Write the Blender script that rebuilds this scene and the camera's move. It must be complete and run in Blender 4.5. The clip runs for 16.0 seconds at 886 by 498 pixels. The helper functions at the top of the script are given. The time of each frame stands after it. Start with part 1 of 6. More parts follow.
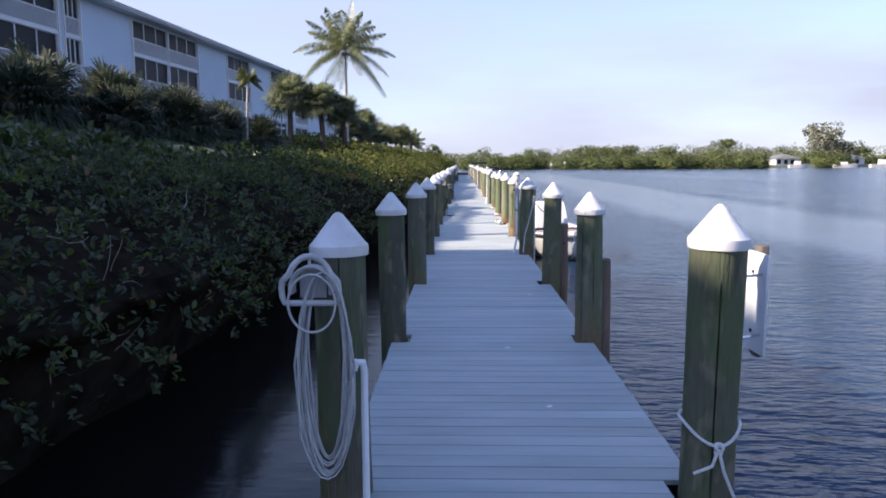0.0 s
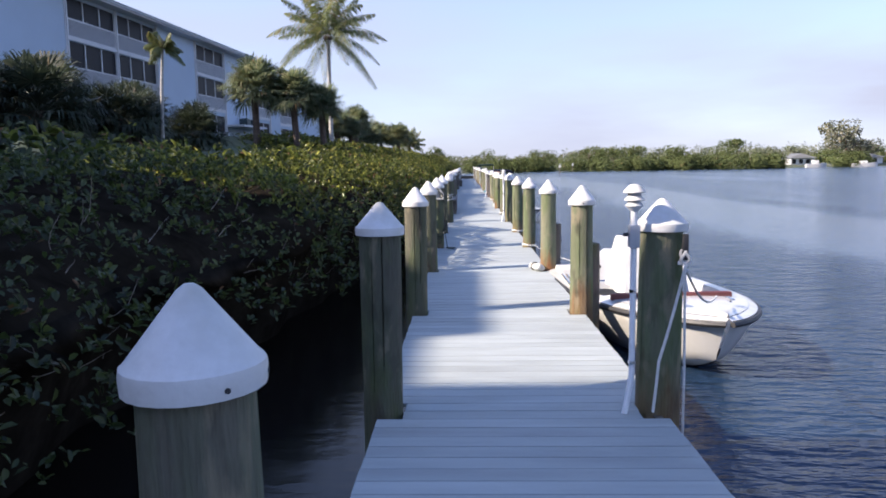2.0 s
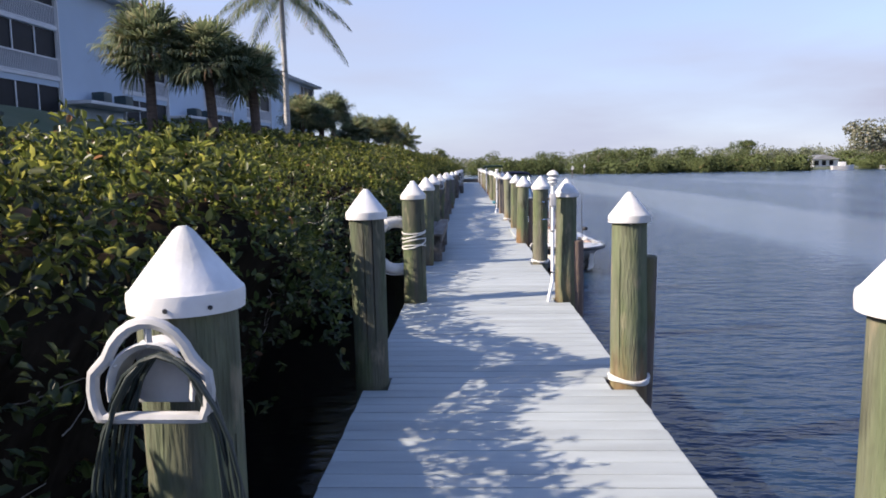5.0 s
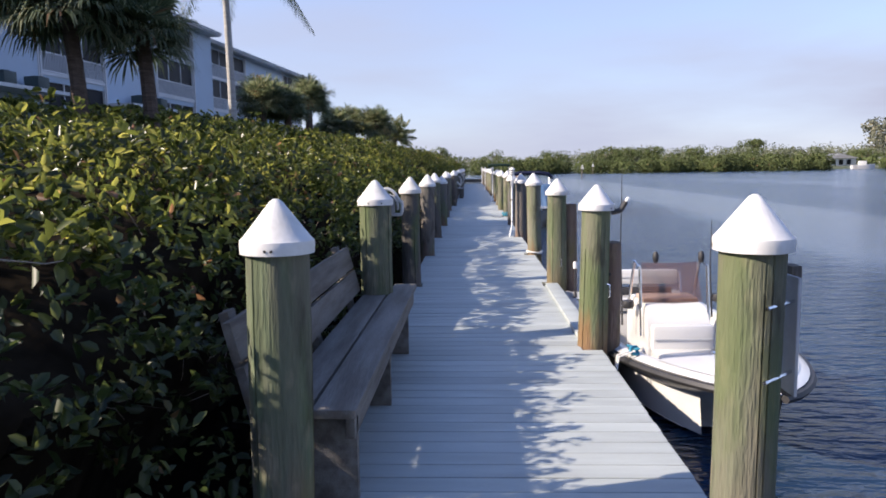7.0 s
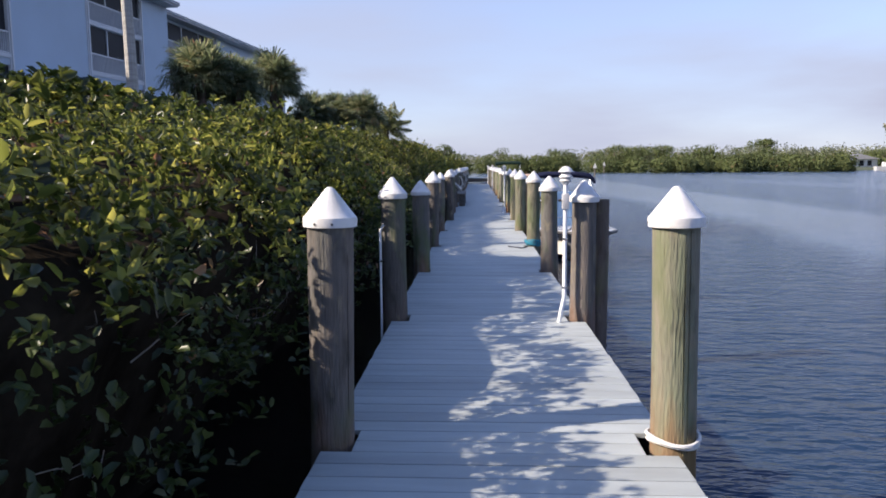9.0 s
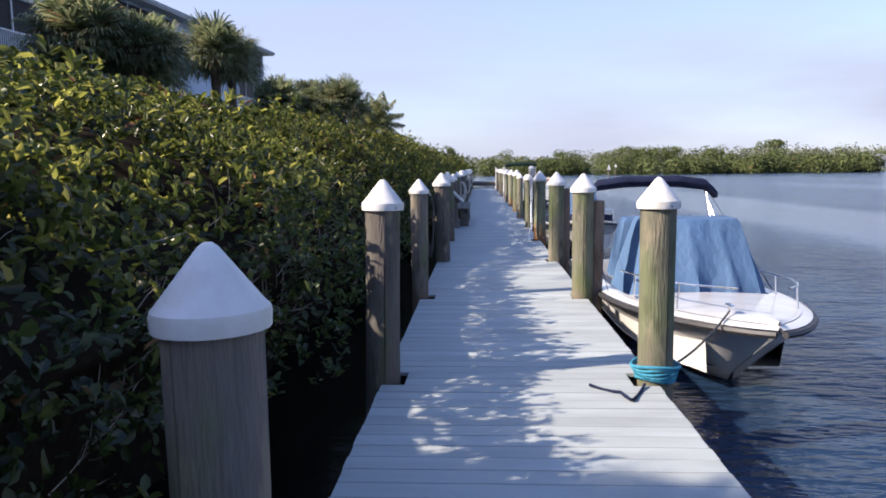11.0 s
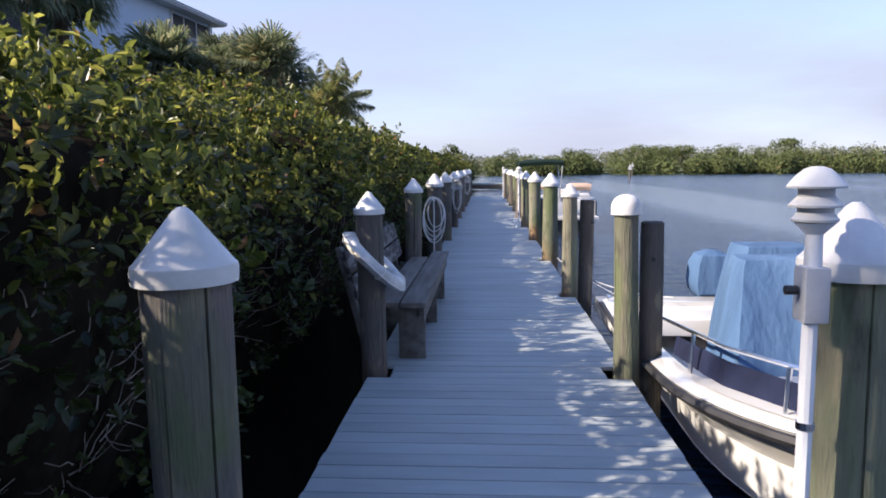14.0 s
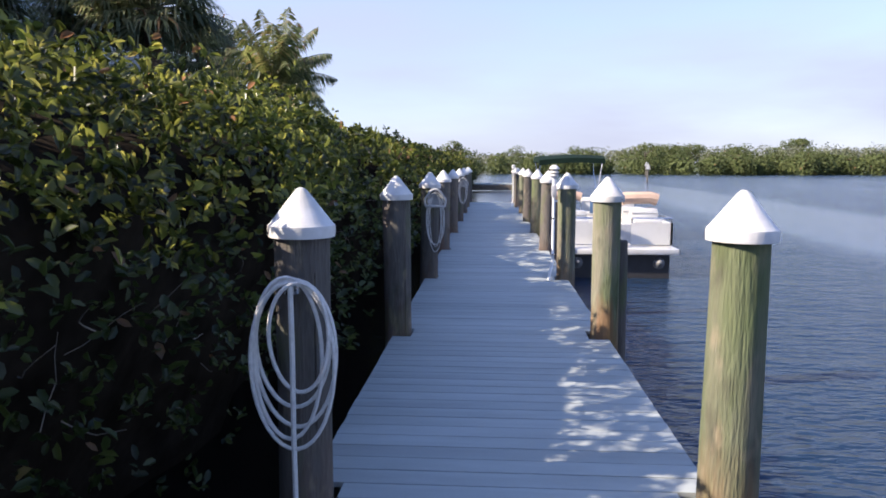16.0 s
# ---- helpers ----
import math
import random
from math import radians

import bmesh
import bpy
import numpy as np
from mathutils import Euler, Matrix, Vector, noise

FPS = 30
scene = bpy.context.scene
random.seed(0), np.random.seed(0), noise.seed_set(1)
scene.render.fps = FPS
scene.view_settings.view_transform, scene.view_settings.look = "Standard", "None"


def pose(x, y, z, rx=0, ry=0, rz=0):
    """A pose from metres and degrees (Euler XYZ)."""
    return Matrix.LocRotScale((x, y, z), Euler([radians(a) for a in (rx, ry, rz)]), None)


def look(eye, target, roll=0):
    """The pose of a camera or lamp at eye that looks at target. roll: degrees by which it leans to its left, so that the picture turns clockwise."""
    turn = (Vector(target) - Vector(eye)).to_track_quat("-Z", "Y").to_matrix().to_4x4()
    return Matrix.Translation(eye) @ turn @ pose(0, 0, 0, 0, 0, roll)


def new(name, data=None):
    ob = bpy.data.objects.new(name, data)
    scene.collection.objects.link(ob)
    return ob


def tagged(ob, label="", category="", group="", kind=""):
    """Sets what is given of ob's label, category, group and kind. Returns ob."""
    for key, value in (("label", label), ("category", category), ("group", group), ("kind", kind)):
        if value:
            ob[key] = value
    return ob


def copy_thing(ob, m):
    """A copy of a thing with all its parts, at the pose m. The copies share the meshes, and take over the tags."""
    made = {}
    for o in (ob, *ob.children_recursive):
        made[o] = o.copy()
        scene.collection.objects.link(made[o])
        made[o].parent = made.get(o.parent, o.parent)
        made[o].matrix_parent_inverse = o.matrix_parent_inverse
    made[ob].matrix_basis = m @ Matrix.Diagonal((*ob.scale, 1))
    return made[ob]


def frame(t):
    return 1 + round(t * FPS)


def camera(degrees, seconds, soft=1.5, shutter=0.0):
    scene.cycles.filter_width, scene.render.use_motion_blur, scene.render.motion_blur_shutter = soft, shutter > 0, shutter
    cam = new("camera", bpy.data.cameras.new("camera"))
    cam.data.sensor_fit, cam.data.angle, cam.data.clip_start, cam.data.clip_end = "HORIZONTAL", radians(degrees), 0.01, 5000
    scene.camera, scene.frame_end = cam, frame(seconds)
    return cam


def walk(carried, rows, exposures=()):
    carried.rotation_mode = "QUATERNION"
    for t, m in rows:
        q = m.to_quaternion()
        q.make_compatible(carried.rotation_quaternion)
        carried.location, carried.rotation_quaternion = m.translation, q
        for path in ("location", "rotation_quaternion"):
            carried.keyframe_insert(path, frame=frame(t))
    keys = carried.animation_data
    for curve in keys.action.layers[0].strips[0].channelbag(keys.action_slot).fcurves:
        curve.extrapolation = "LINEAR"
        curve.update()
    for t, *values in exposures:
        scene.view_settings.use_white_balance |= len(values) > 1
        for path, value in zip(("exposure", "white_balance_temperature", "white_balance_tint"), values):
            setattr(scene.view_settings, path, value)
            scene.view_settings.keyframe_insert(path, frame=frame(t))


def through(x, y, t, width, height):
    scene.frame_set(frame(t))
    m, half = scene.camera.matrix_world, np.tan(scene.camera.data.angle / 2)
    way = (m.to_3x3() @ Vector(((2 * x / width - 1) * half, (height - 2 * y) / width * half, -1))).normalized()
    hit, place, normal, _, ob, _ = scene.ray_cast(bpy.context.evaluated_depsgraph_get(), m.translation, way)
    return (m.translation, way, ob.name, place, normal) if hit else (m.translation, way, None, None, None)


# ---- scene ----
cam = camera(63.9, 16.0, soft=1.8)
PATH = [
    (0, look((-0.278, -0.131, 1.596), (-0.535, 9.793, 0.390), -0.26)),
    (0.5, look((-0.327, 1.889, 1.594), (-0.598, 11.813, 0.393), -0.33)),
    (1, look((-0.381, 3.906, 1.587), (-0.666, 13.831, 0.398), -0.45)),
    (1.5, look((-0.383, 5.905, 1.572), (-0.692, 15.830, 0.394), -0.55)),
    (2, look((-0.342, 7.937, 1.554), (-0.657, 17.864, 0.392), -0.84)),
    (2.5, look((-0.315, 9.913, 1.548), (-0.645, 19.840, 0.388), -0.72)),
    (3, look((-0.313, 11.925, 1.546), (-0.649, 21.851, 0.379), -0.61)),
    (3.5, look((-0.294, 13.843, 1.533), (-0.653, 23.770, 0.380), -0.78)),
    (4, look((-0.265, 15.798, 1.516), (-0.637, 25.725, 0.371), -0.94)),
    (4.2, look((-0.250, 16.583, 1.501), (-0.617, 26.512, 0.369), -0.95)),
    (6.3, look((-0.105, 25.107, 1.452), (-0.520, 35.035, 0.327), -0.77)),
    (6.5, look((-0.113, 25.923, 1.450), (-0.525, 35.851, 0.326), -0.90)),
    (7, look((-0.111, 28.018, 1.442), (-0.533, 37.944, 0.306), -0.86)),
    (7.5, look((-0.124, 30.149, 1.443), (-0.559, 40.072, 0.287), -0.65)),
    (8, look((-0.102, 32.177, 1.441), (-0.559, 42.101, 0.299), -0.73)),
    (8.5, look((-0.109, 34.155, 1.431), (-0.570, 44.078, 0.283), -0.61)),
    (9, look((-0.103, 36.183, 1.441), (-0.580, 46.104, 0.274), -0.38)),
    (9.2, look((-0.102, 36.986, 1.439), (-0.603, 46.903, 0.258), -0.50)),
    (11.3, look((-0.249, 45.498, 1.404), (-0.783, 55.420, 0.277), -0.65)),
    (12, look((-0.149, 48.318, 1.423), (-0.707, 58.237, 0.287), -0.52)),
    (12.5, look((-0.089, 50.290, 1.424), (-0.666, 60.209, 0.294), -0.69)),
    (13, look((-0.089, 52.288, 1.435), (-0.666, 62.207, 0.305), -0.66)),
    (13.5, look((-0.089, 54.249, 1.435), (-0.689, 64.168, 0.312), -0.71)),
    (14, look((-0.078, 56.244, 1.434), (-0.682, 66.160, 0.291), -0.54)),
    (14.5, look((-0.074, 58.250, 1.454), (-0.688, 68.165, 0.300), -0.23)),
    (15, look((-0.075, 60.285, 1.462), (-0.695, 70.195, 0.279), -0.02)),
    (15.5, look((-0.092, 62.282, 1.446), (-0.728, 72.193, 0.272), -0.14)),
    (16, look((-0.093, 64.326, 1.431), (-0.739, 74.235, 0.250), 0.06)),
]
walk(cam, PATH, [(t, e, 5590, 23) for t, e in ((0.0, 1.32), (1.6, 1.34), (2.4, 1.22), (3.2, 1.12), (6.5, 1.06), (9.0, 1.02), (11.5, 1.24), (12.3, 1.19), (13.6, 1.24), (14.1, 1.23), (15.0, 1.35), (16.0, 1.30))])

# ---- world, sun ----
SUN_EL, SUN_AZ = radians(33.0), math.atan2(-0.96, -0.28)   # the sun stands over the land, a little behind
world = bpy.data.worlds.new("world")
scene.world = world
world.use_nodes = True
wt = world.node_tree
wt.nodes.clear()
w_out = wt.nodes.new("ShaderNodeOutputWorld")
w_bg = wt.nodes.new("ShaderNodeBackground")
w_sky = wt.nodes.new("ShaderNodeTexSky")
w_sky.sky_type = "NISHITA"
w_sky.sun_disc = False
w_sky.sun_elevation = SUN_EL
w_sky.sun_rotation = SUN_AZ
w_sky.air_density, w_sky.dust_density, w_sky.ozone_density = 1.0, 0.7, 1.8
w_bg.inputs["Strength"].default_value = 0.110
w_co = wt.nodes.new("ShaderNodeTexCoord")
w_map = wt.nodes.new("ShaderNodeMapping")
w_map.inputs["Scale"].default_value = (1.0, 1.6, 5.0)
w_map.inputs["Rotation"].default_value = (0.0, 0.35, 0.0)
w_noise = wt.nodes.new("ShaderNodeTexNoise")
w_noise.inputs["Scale"].default_value = 1.7
w_noise.inputs["Detail"].default_value = 7.0
w_ramp = wt.nodes.new("ShaderNodeValToRGB")
w_ramp.color_ramp.elements[0].position, w_ramp.color_ramp.elements[0].color = 0.36, (0.66, 0.66, 0.66, 1)
w_ramp.color_ramp.elements[1].position, w_ramp.color_ramp.elements[1].color = 0.62, (1.0, 1.0, 1.0, 1)
w_mix = wt.nodes.new("ShaderNodeMix")
w_mix.data_type = "RGBA"
w_mix.inputs[7].default_value = (2.60, 2.66, 2.70, 1)          # thin high cloud
wt.links.new(w_co.outputs["Generated"], w_map.inputs["Vector"])
wt.links.new(w_map.outputs["Vector"], w_noise.inputs["Vector"])
wt.links.new(w_noise.outputs["Fac"], w_ramp.inputs["Fac"])
w_sep = wt.nodes.new("ShaderNodeSeparateXYZ")               # the haze is thick towards the horizon, thin overhead
w_low = wt.nodes.new("ShaderNodeMapRange")
w_low.inputs["From Min"].default_value, w_low.inputs["From Max"].default_value = 0.08, 0.60
w_low.inputs["To Min"].default_value, w_low.inputs["To Max"].default_value = 1.0, 0.04
w_fac = wt.nodes.new("ShaderNodeMath")
w_fac.operation = "MULTIPLY"
wt.links.new(w_co.outputs["Generated"], w_sep.inputs["Vector"])
wt.links.new(w_sep.outputs["Z"], w_low.inputs["Value"])
wt.links.new(w_ramp.outputs["Color"], w_fac.inputs[0])
wt.links.new(w_low.outputs["Result"], w_fac.inputs[1])
wt.links.new(w_fac.outputs["Value"], w_mix.inputs[0])
wt.links.new(w_sky.outputs["Color"], w_mix.inputs[6])
wt.links.new(w_mix.outputs[2], w_bg.inputs["Color"])
wt.links.new(w_bg.outputs["Background"], w_out.inputs["Surface"])
sun = new("sun", bpy.data.lights.new("sun", "SUN"))
sun.data.energy, sun.data.angle, sun.data.color = 5.0, radians(0.6), (1.0, 0.83, 0.54)
sun.matrix_world = look((0, 0, 0), (0.96 * math.cos(SUN_EL), 0.28 * math.cos(SUN_EL), -math.sin(SUN_EL)))

# ---- materials ----
def mat(name, base, rough=0.6, metal=0.0, vary=0.12, scale=6.0, stretch=(1, 1, 1), bump=0.1, fine=60.0, second=None, amount=0.3,
        per_object=0.0, spec=0.5, coat=0.0, bump_distance=0.01, crisp=None):
    """A procedural surface: coarse blotches, fine grain, relief, and an optional second colour in patches."""
    m = bpy.data.materials.new(name)
    m.use_nodes = True
    n, l = m.node_tree.nodes, m.node_tree.links
    bsdf = n["Principled BSDF"]
    bsdf.inputs["Metallic"].default_value = metal
    bsdf.inputs["Specular IOR Level"].default_value = spec
    bsdf.inputs["Coat Weight"].default_value = coat
    co, mp = n.new("ShaderNodeTexCoord"), n.new("ShaderNodeMapping")
    mp.inputs["Scale"].default_value = stretch
    info = n.new("ShaderNodeObjectInfo")
    shift = n.new("ShaderNodeVectorMath")
    shift.operation = "MULTIPLY_ADD"
    shift.inputs[1].default_value = (37.0, 19.0, 53.0)
    l.new(info.outputs["Random"], shift.inputs[0])
    l.new(co.outputs["Object"], shift.inputs[2])
    l.new(shift.outputs[0], mp.inputs["Vector"])
    a, b = n.new("ShaderNodeTexNoise"), n.new("ShaderNodeTexNoise")
    a.inputs["Scale"].default_value, a.inputs["Detail"].default_value = scale, 5.0
    b.inputs["Scale"].default_value, b.inputs["Detail"].default_value = fine, 6.0
    for x in (a, b):
        l.new(mp.outputs["Vector"], x.inputs["Vector"])
    ramp = n.new("ShaderNodeValToRGB")
    ramp.color_ramp.elements[0].position, ramp.color_ramp.elements[1].position = 0.3, 0.7
    lo, hi = 1 - vary, 1 + vary
    ramp.color_ramp.elements[0].color = (*[c * lo for c in base], 1)
    ramp.color_ramp.elements[1].color = (*[min(1, c * hi) for c in base], 1)
    l.new(a.outputs["Fac"], ramp.inputs["Fac"])
    col = ramp.outputs["Color"]
    if second:
        c2 = n.new("ShaderNodeTexNoise")
        c2.inputs["Scale"].default_value, c2.inputs["Detail"].default_value = scale * 0.55, 8.0
        l.new(mp.outputs["Vector"], c2.inputs["Vector"])
        r2 = n.new("ShaderNodeValToRGB")
        r2.color_ramp.elements[0].position, r2.color_ramp.elements[1].position = 0.62 - amount, 0.80 - amount * 0.6
        if crisp:
            r2.color_ramp.elements[0].position, r2.color_ramp.elements[1].position = crisp
        l.new(c2.outputs["Fac"], r2.inputs["Fac"])
        mx = n.new("ShaderNodeMix")
        mx.data_type = "RGBA"
        mx.inputs[7].default_value = (*second, 1)
        l.new(r2.outputs["Color"], mx.inputs[0])
        l.new(col, mx.inputs[6])
        col = mx.outputs[2]
    grain = n.new("ShaderNodeMix")
    grain.data_type, grain.blend_type = "RGBA", "MULTIPLY"
    grain.inputs[0].default_value = min(1.0, vary * 2.5)
    l.new(col, grain.inputs[6])
    l.new(b.outputs["Color"], grain.inputs[7])
    gr = n.new("ShaderNodeMapRange")
    gr.inputs["To Min"].default_value, gr.inputs["To Max"].default_value = 0.6, 1.4
    l.new(b.outputs["Fac"], gr.inputs["Value"])
    l.new(gr.outputs["Result"], grain.inputs[7])
    col = grain.outputs[2]
    if per_object:
        hsv, mr = n.new("ShaderNodeHueSaturation"), n.new("ShaderNodeMapRange")
        mr.inputs["To Min"].default_value, mr.inputs["To Max"].default_value = 1 - per_object, 1 + per_object
        l.new(info.outputs["Random"], mr.inputs["Value"])
        l.new(mr.outputs["Result"], hsv.inputs["Value"])
        l.new(col, hsv.inputs["Color"])
        col = hsv.outputs["Color"]
    l.new(col, bsdf.inputs["Base Color"])
    rr = n.new("ShaderNodeMapRange")
    rr.inputs["To Min"].default_value, rr.inputs["To Max"].default_value = max(0.02, rough - 0.1), min(1.0, rough + 0.1)
    l.new(a.outputs["Fac"], rr.inputs["Value"])
    l.new(rr.outputs["Result"], bsdf.inputs["Roughness"])
    if bump:
        bp = n.new("ShaderNodeBump")
        bp.inputs["Strength"].default_value, bp.inputs["Distance"].default_value = bump, bump_distance
        l.new(b.outputs["Fac"], bp.inputs["Height"])
        l.new(bp.outputs["Normal"], bsdf.inputs["Normal"])
    return m


def leaf_mat(name, dark, light, yellow, rough=0.38, through=0.35, brown=0.04):
    """Leaves: each one its own green, some yellow, a few brown, with light coming through."""
    m = bpy.data.materials.new(name)
    m.use_nodes = True
    n, l = m.node_tree.nodes, m.node_tree.links
    bsdf, out = n["Principled BSDF"], n["Material Output"]
    geo = n.new("ShaderNodeNewGeometry")
    ramp = n.new("ShaderNodeValToRGB")
    e = ramp.color_ramp.elements
    e[0].position, e[0].color = 0.0, (*dark, 1)
    e[1].position, e[1].color = 0.7, (*light, 1)
    for p, c in ((0.92, yellow), (0.994 - brown, yellow), (1.0 - brown, (0.14, 0.085, 0.04))):
        x = ramp.color_ramp.elements.new(p)
        x.color = (*c, 1)
    l.new(geo.outputs["Random Per Island"], ramp.inputs["Fac"])
    co, nz = n.new("ShaderNodeTexCoord"), n.new("ShaderNodeTexNoise")
    nz.inputs["Scale"].default_value = 0.9
    nz.inputs["Detail"].default_value = 3.0
    l.new(co.outputs["Object"], nz.inputs["Vector"])
    hsv, mr = n.new("ShaderNodeHueSaturation"), n.new("ShaderNodeMapRange")
    mr.inputs["From Min"].default_value, mr.inputs["From Max"].default_value = 0.3, 0.7
    mr.inputs["To Min"].default_value, mr.inputs["To Max"].default_value = 0.65, 1.35
    l.new(nz.outputs["Fac"], mr.inputs["Value"])
    l.new(mr.outputs["Result"], hsv.inputs["Value"])
    l.new(ramp.outputs["Color"], hsv.inputs["Color"])
    l.new(hsv.outputs["Color"], bsdf.inputs["Base Color"])
    bsdf.inputs["Roughness"].default_value = rough
    bsdf.inputs["Specular IOR Level"].default_value = 0.42
    tr, mx = n.new("ShaderNodeBsdfTranslucent"), n.new("ShaderNodeMixShader")
    glow = n.new("ShaderNodeHueSaturation")
    glow.inputs["Hue"].default_value, glow.inputs["Saturation"].default_value, glow.inputs["Value"].default_value = 0.485, 1.05, 2.8
    l.new(hsv.outputs["Color"], glow.inputs["Color"])
    l.new(glow.outputs["Color"], tr.inputs["Color"])
    mx.inputs["Fac"].default_value = through
    l.new(bsdf.outputs["BSDF"], mx.inputs[1])
    l.new(tr.outputs["BSDF"], mx.inputs[2])
    l.new(mx.outputs["Shader"], out.inputs["Surface"])
    return m


def piling_mat(name, green, grey, rust=0.9):
    """Treated pine: long vertical grain and checks, green and grey patches, brown tide stain near the deck."""
    m = mat(name, green, rough=0.85, vary=0.28, scale=3.0, stretch=(6, 6, 0.7), bump=0.7, fine=14.0, second=grey, amount=0.28,
            per_object=0.22, spec=0.2, bump_distance=0.02)
    n, l = m.node_tree.nodes, m.node_tree.links
    bsdf = n["Principled BSDF"]
    src = bsdf.inputs["Base Color"].links[0].from_socket
    geo, shift = n.new("ShaderNodeTexCoord"), n.new("ShaderNodeVectorMath")
    who = n.new("ShaderNodeObjectInfo")
    shift.operation = "MULTIPLY_ADD"
    shift.inputs[1].default_value = (11.0, 29.0, 17.0)
    l.new(who.outputs["Random"], shift.inputs[0])
    l.new(geo.outputs["Object"], shift.inputs[2])
    for scale, lo, hi, colour, most in ((4.5, 0.56, 0.70, (0.045, 0.043, 0.034), 0.75), (7.0, 0.58, 0.68, (0.25, 0.215, 0.15), 0.6), (2.2, 0.52, 0.66, (0.10, 0.135, 0.05), 0.6)):
        nz, rp, stretch = n.new("ShaderNodeTexNoise"), n.new("ShaderNodeMapRange"), n.new("ShaderNodeMapping")
        stretch.inputs["Scale"].default_value = (1.6, 1.6, 0.6)
        stretch.inputs["Location"].default_value = (scale, 0, scale * 2)
        nz.inputs["Scale"].default_value, nz.inputs["Detail"].default_value = scale, 6.0
        rp.inputs["From Min"].default_value, rp.inputs["From Max"].default_value, rp.inputs["To Max"].default_value = lo, hi, most
        blot = n.new("ShaderNodeMix")
        blot.data_type = "RGBA"
        blot.inputs[7].default_value = (*colour, 1)
        l.new(shift.outputs[0], stretch.inputs["Vector"])
        l.new(stretch.outputs["Vector"], nz.inputs["Vector"])
        l.new(nz.outputs["Fac"], rp.inputs["Value"])
        l.new(rp.outputs["Result"], blot.inputs[0])
        l.new(src, blot.inputs[6])
        src = blot.outputs[2]
    co, sep = n.new("ShaderNodeTexCoord"), n.new("ShaderNodeSeparateXYZ")
    l.new(co.outputs["Object"], sep.inputs["Vector"])
    nz, mp = n.new("ShaderNodeTexNoise"), n.new("ShaderNodeMapping")
    mp.inputs["Scale"].default_value = (9, 9, 1.2)
    nz.inputs["Scale"].default_value, nz.inputs["Detail"].default_value = 1.6, 4.0
    l.new(co.outputs["Object"], mp.inputs["Vector"])
    l.new(mp.outputs["Vector"], nz.inputs["Vector"])
    add = n.new("ShaderNodeMath")
    add.operation = "MULTIPLY_ADD"
    add.inputs[1].default_value = -0.9
    l.new(nz.outputs["Fac"], add.inputs[0])
    l.new(sep.outputs["Z"], add.inputs[2])
    mr = n.new("ShaderNodeMapRange")
    mr.inputs["From Min"].default_value, mr.inputs["From Max"].default_value = -0.17, -0.46
    mr.inputs["To Min"].default_value, mr.inputs["To Max"].default_value = 0.0, rust
    l.new(add.outputs["Value"], mr.inputs["Value"])
    mx = n.new("ShaderNodeMix")
    mx.data_type = "RGBA"
    mx.inputs[7].default_value = (0.24, 0.095, 0.035, 1)
    info, some = n.new("ShaderNodeObjectInfo"), n.new("ShaderNodeMath")     # some posts are far rustier than others
    some.operation = "MULTIPLY"
    l.new(info.outputs["Random"], some.inputs[0])
    l.new(mr.outputs["Result"], some.inputs[1])
    l.new(some.outputs["Value"], mx.inputs[0])
    l.new(src, mx.inputs[6])
    l.new(mx.outputs[2], bsdf.inputs["Base Color"])
    return m


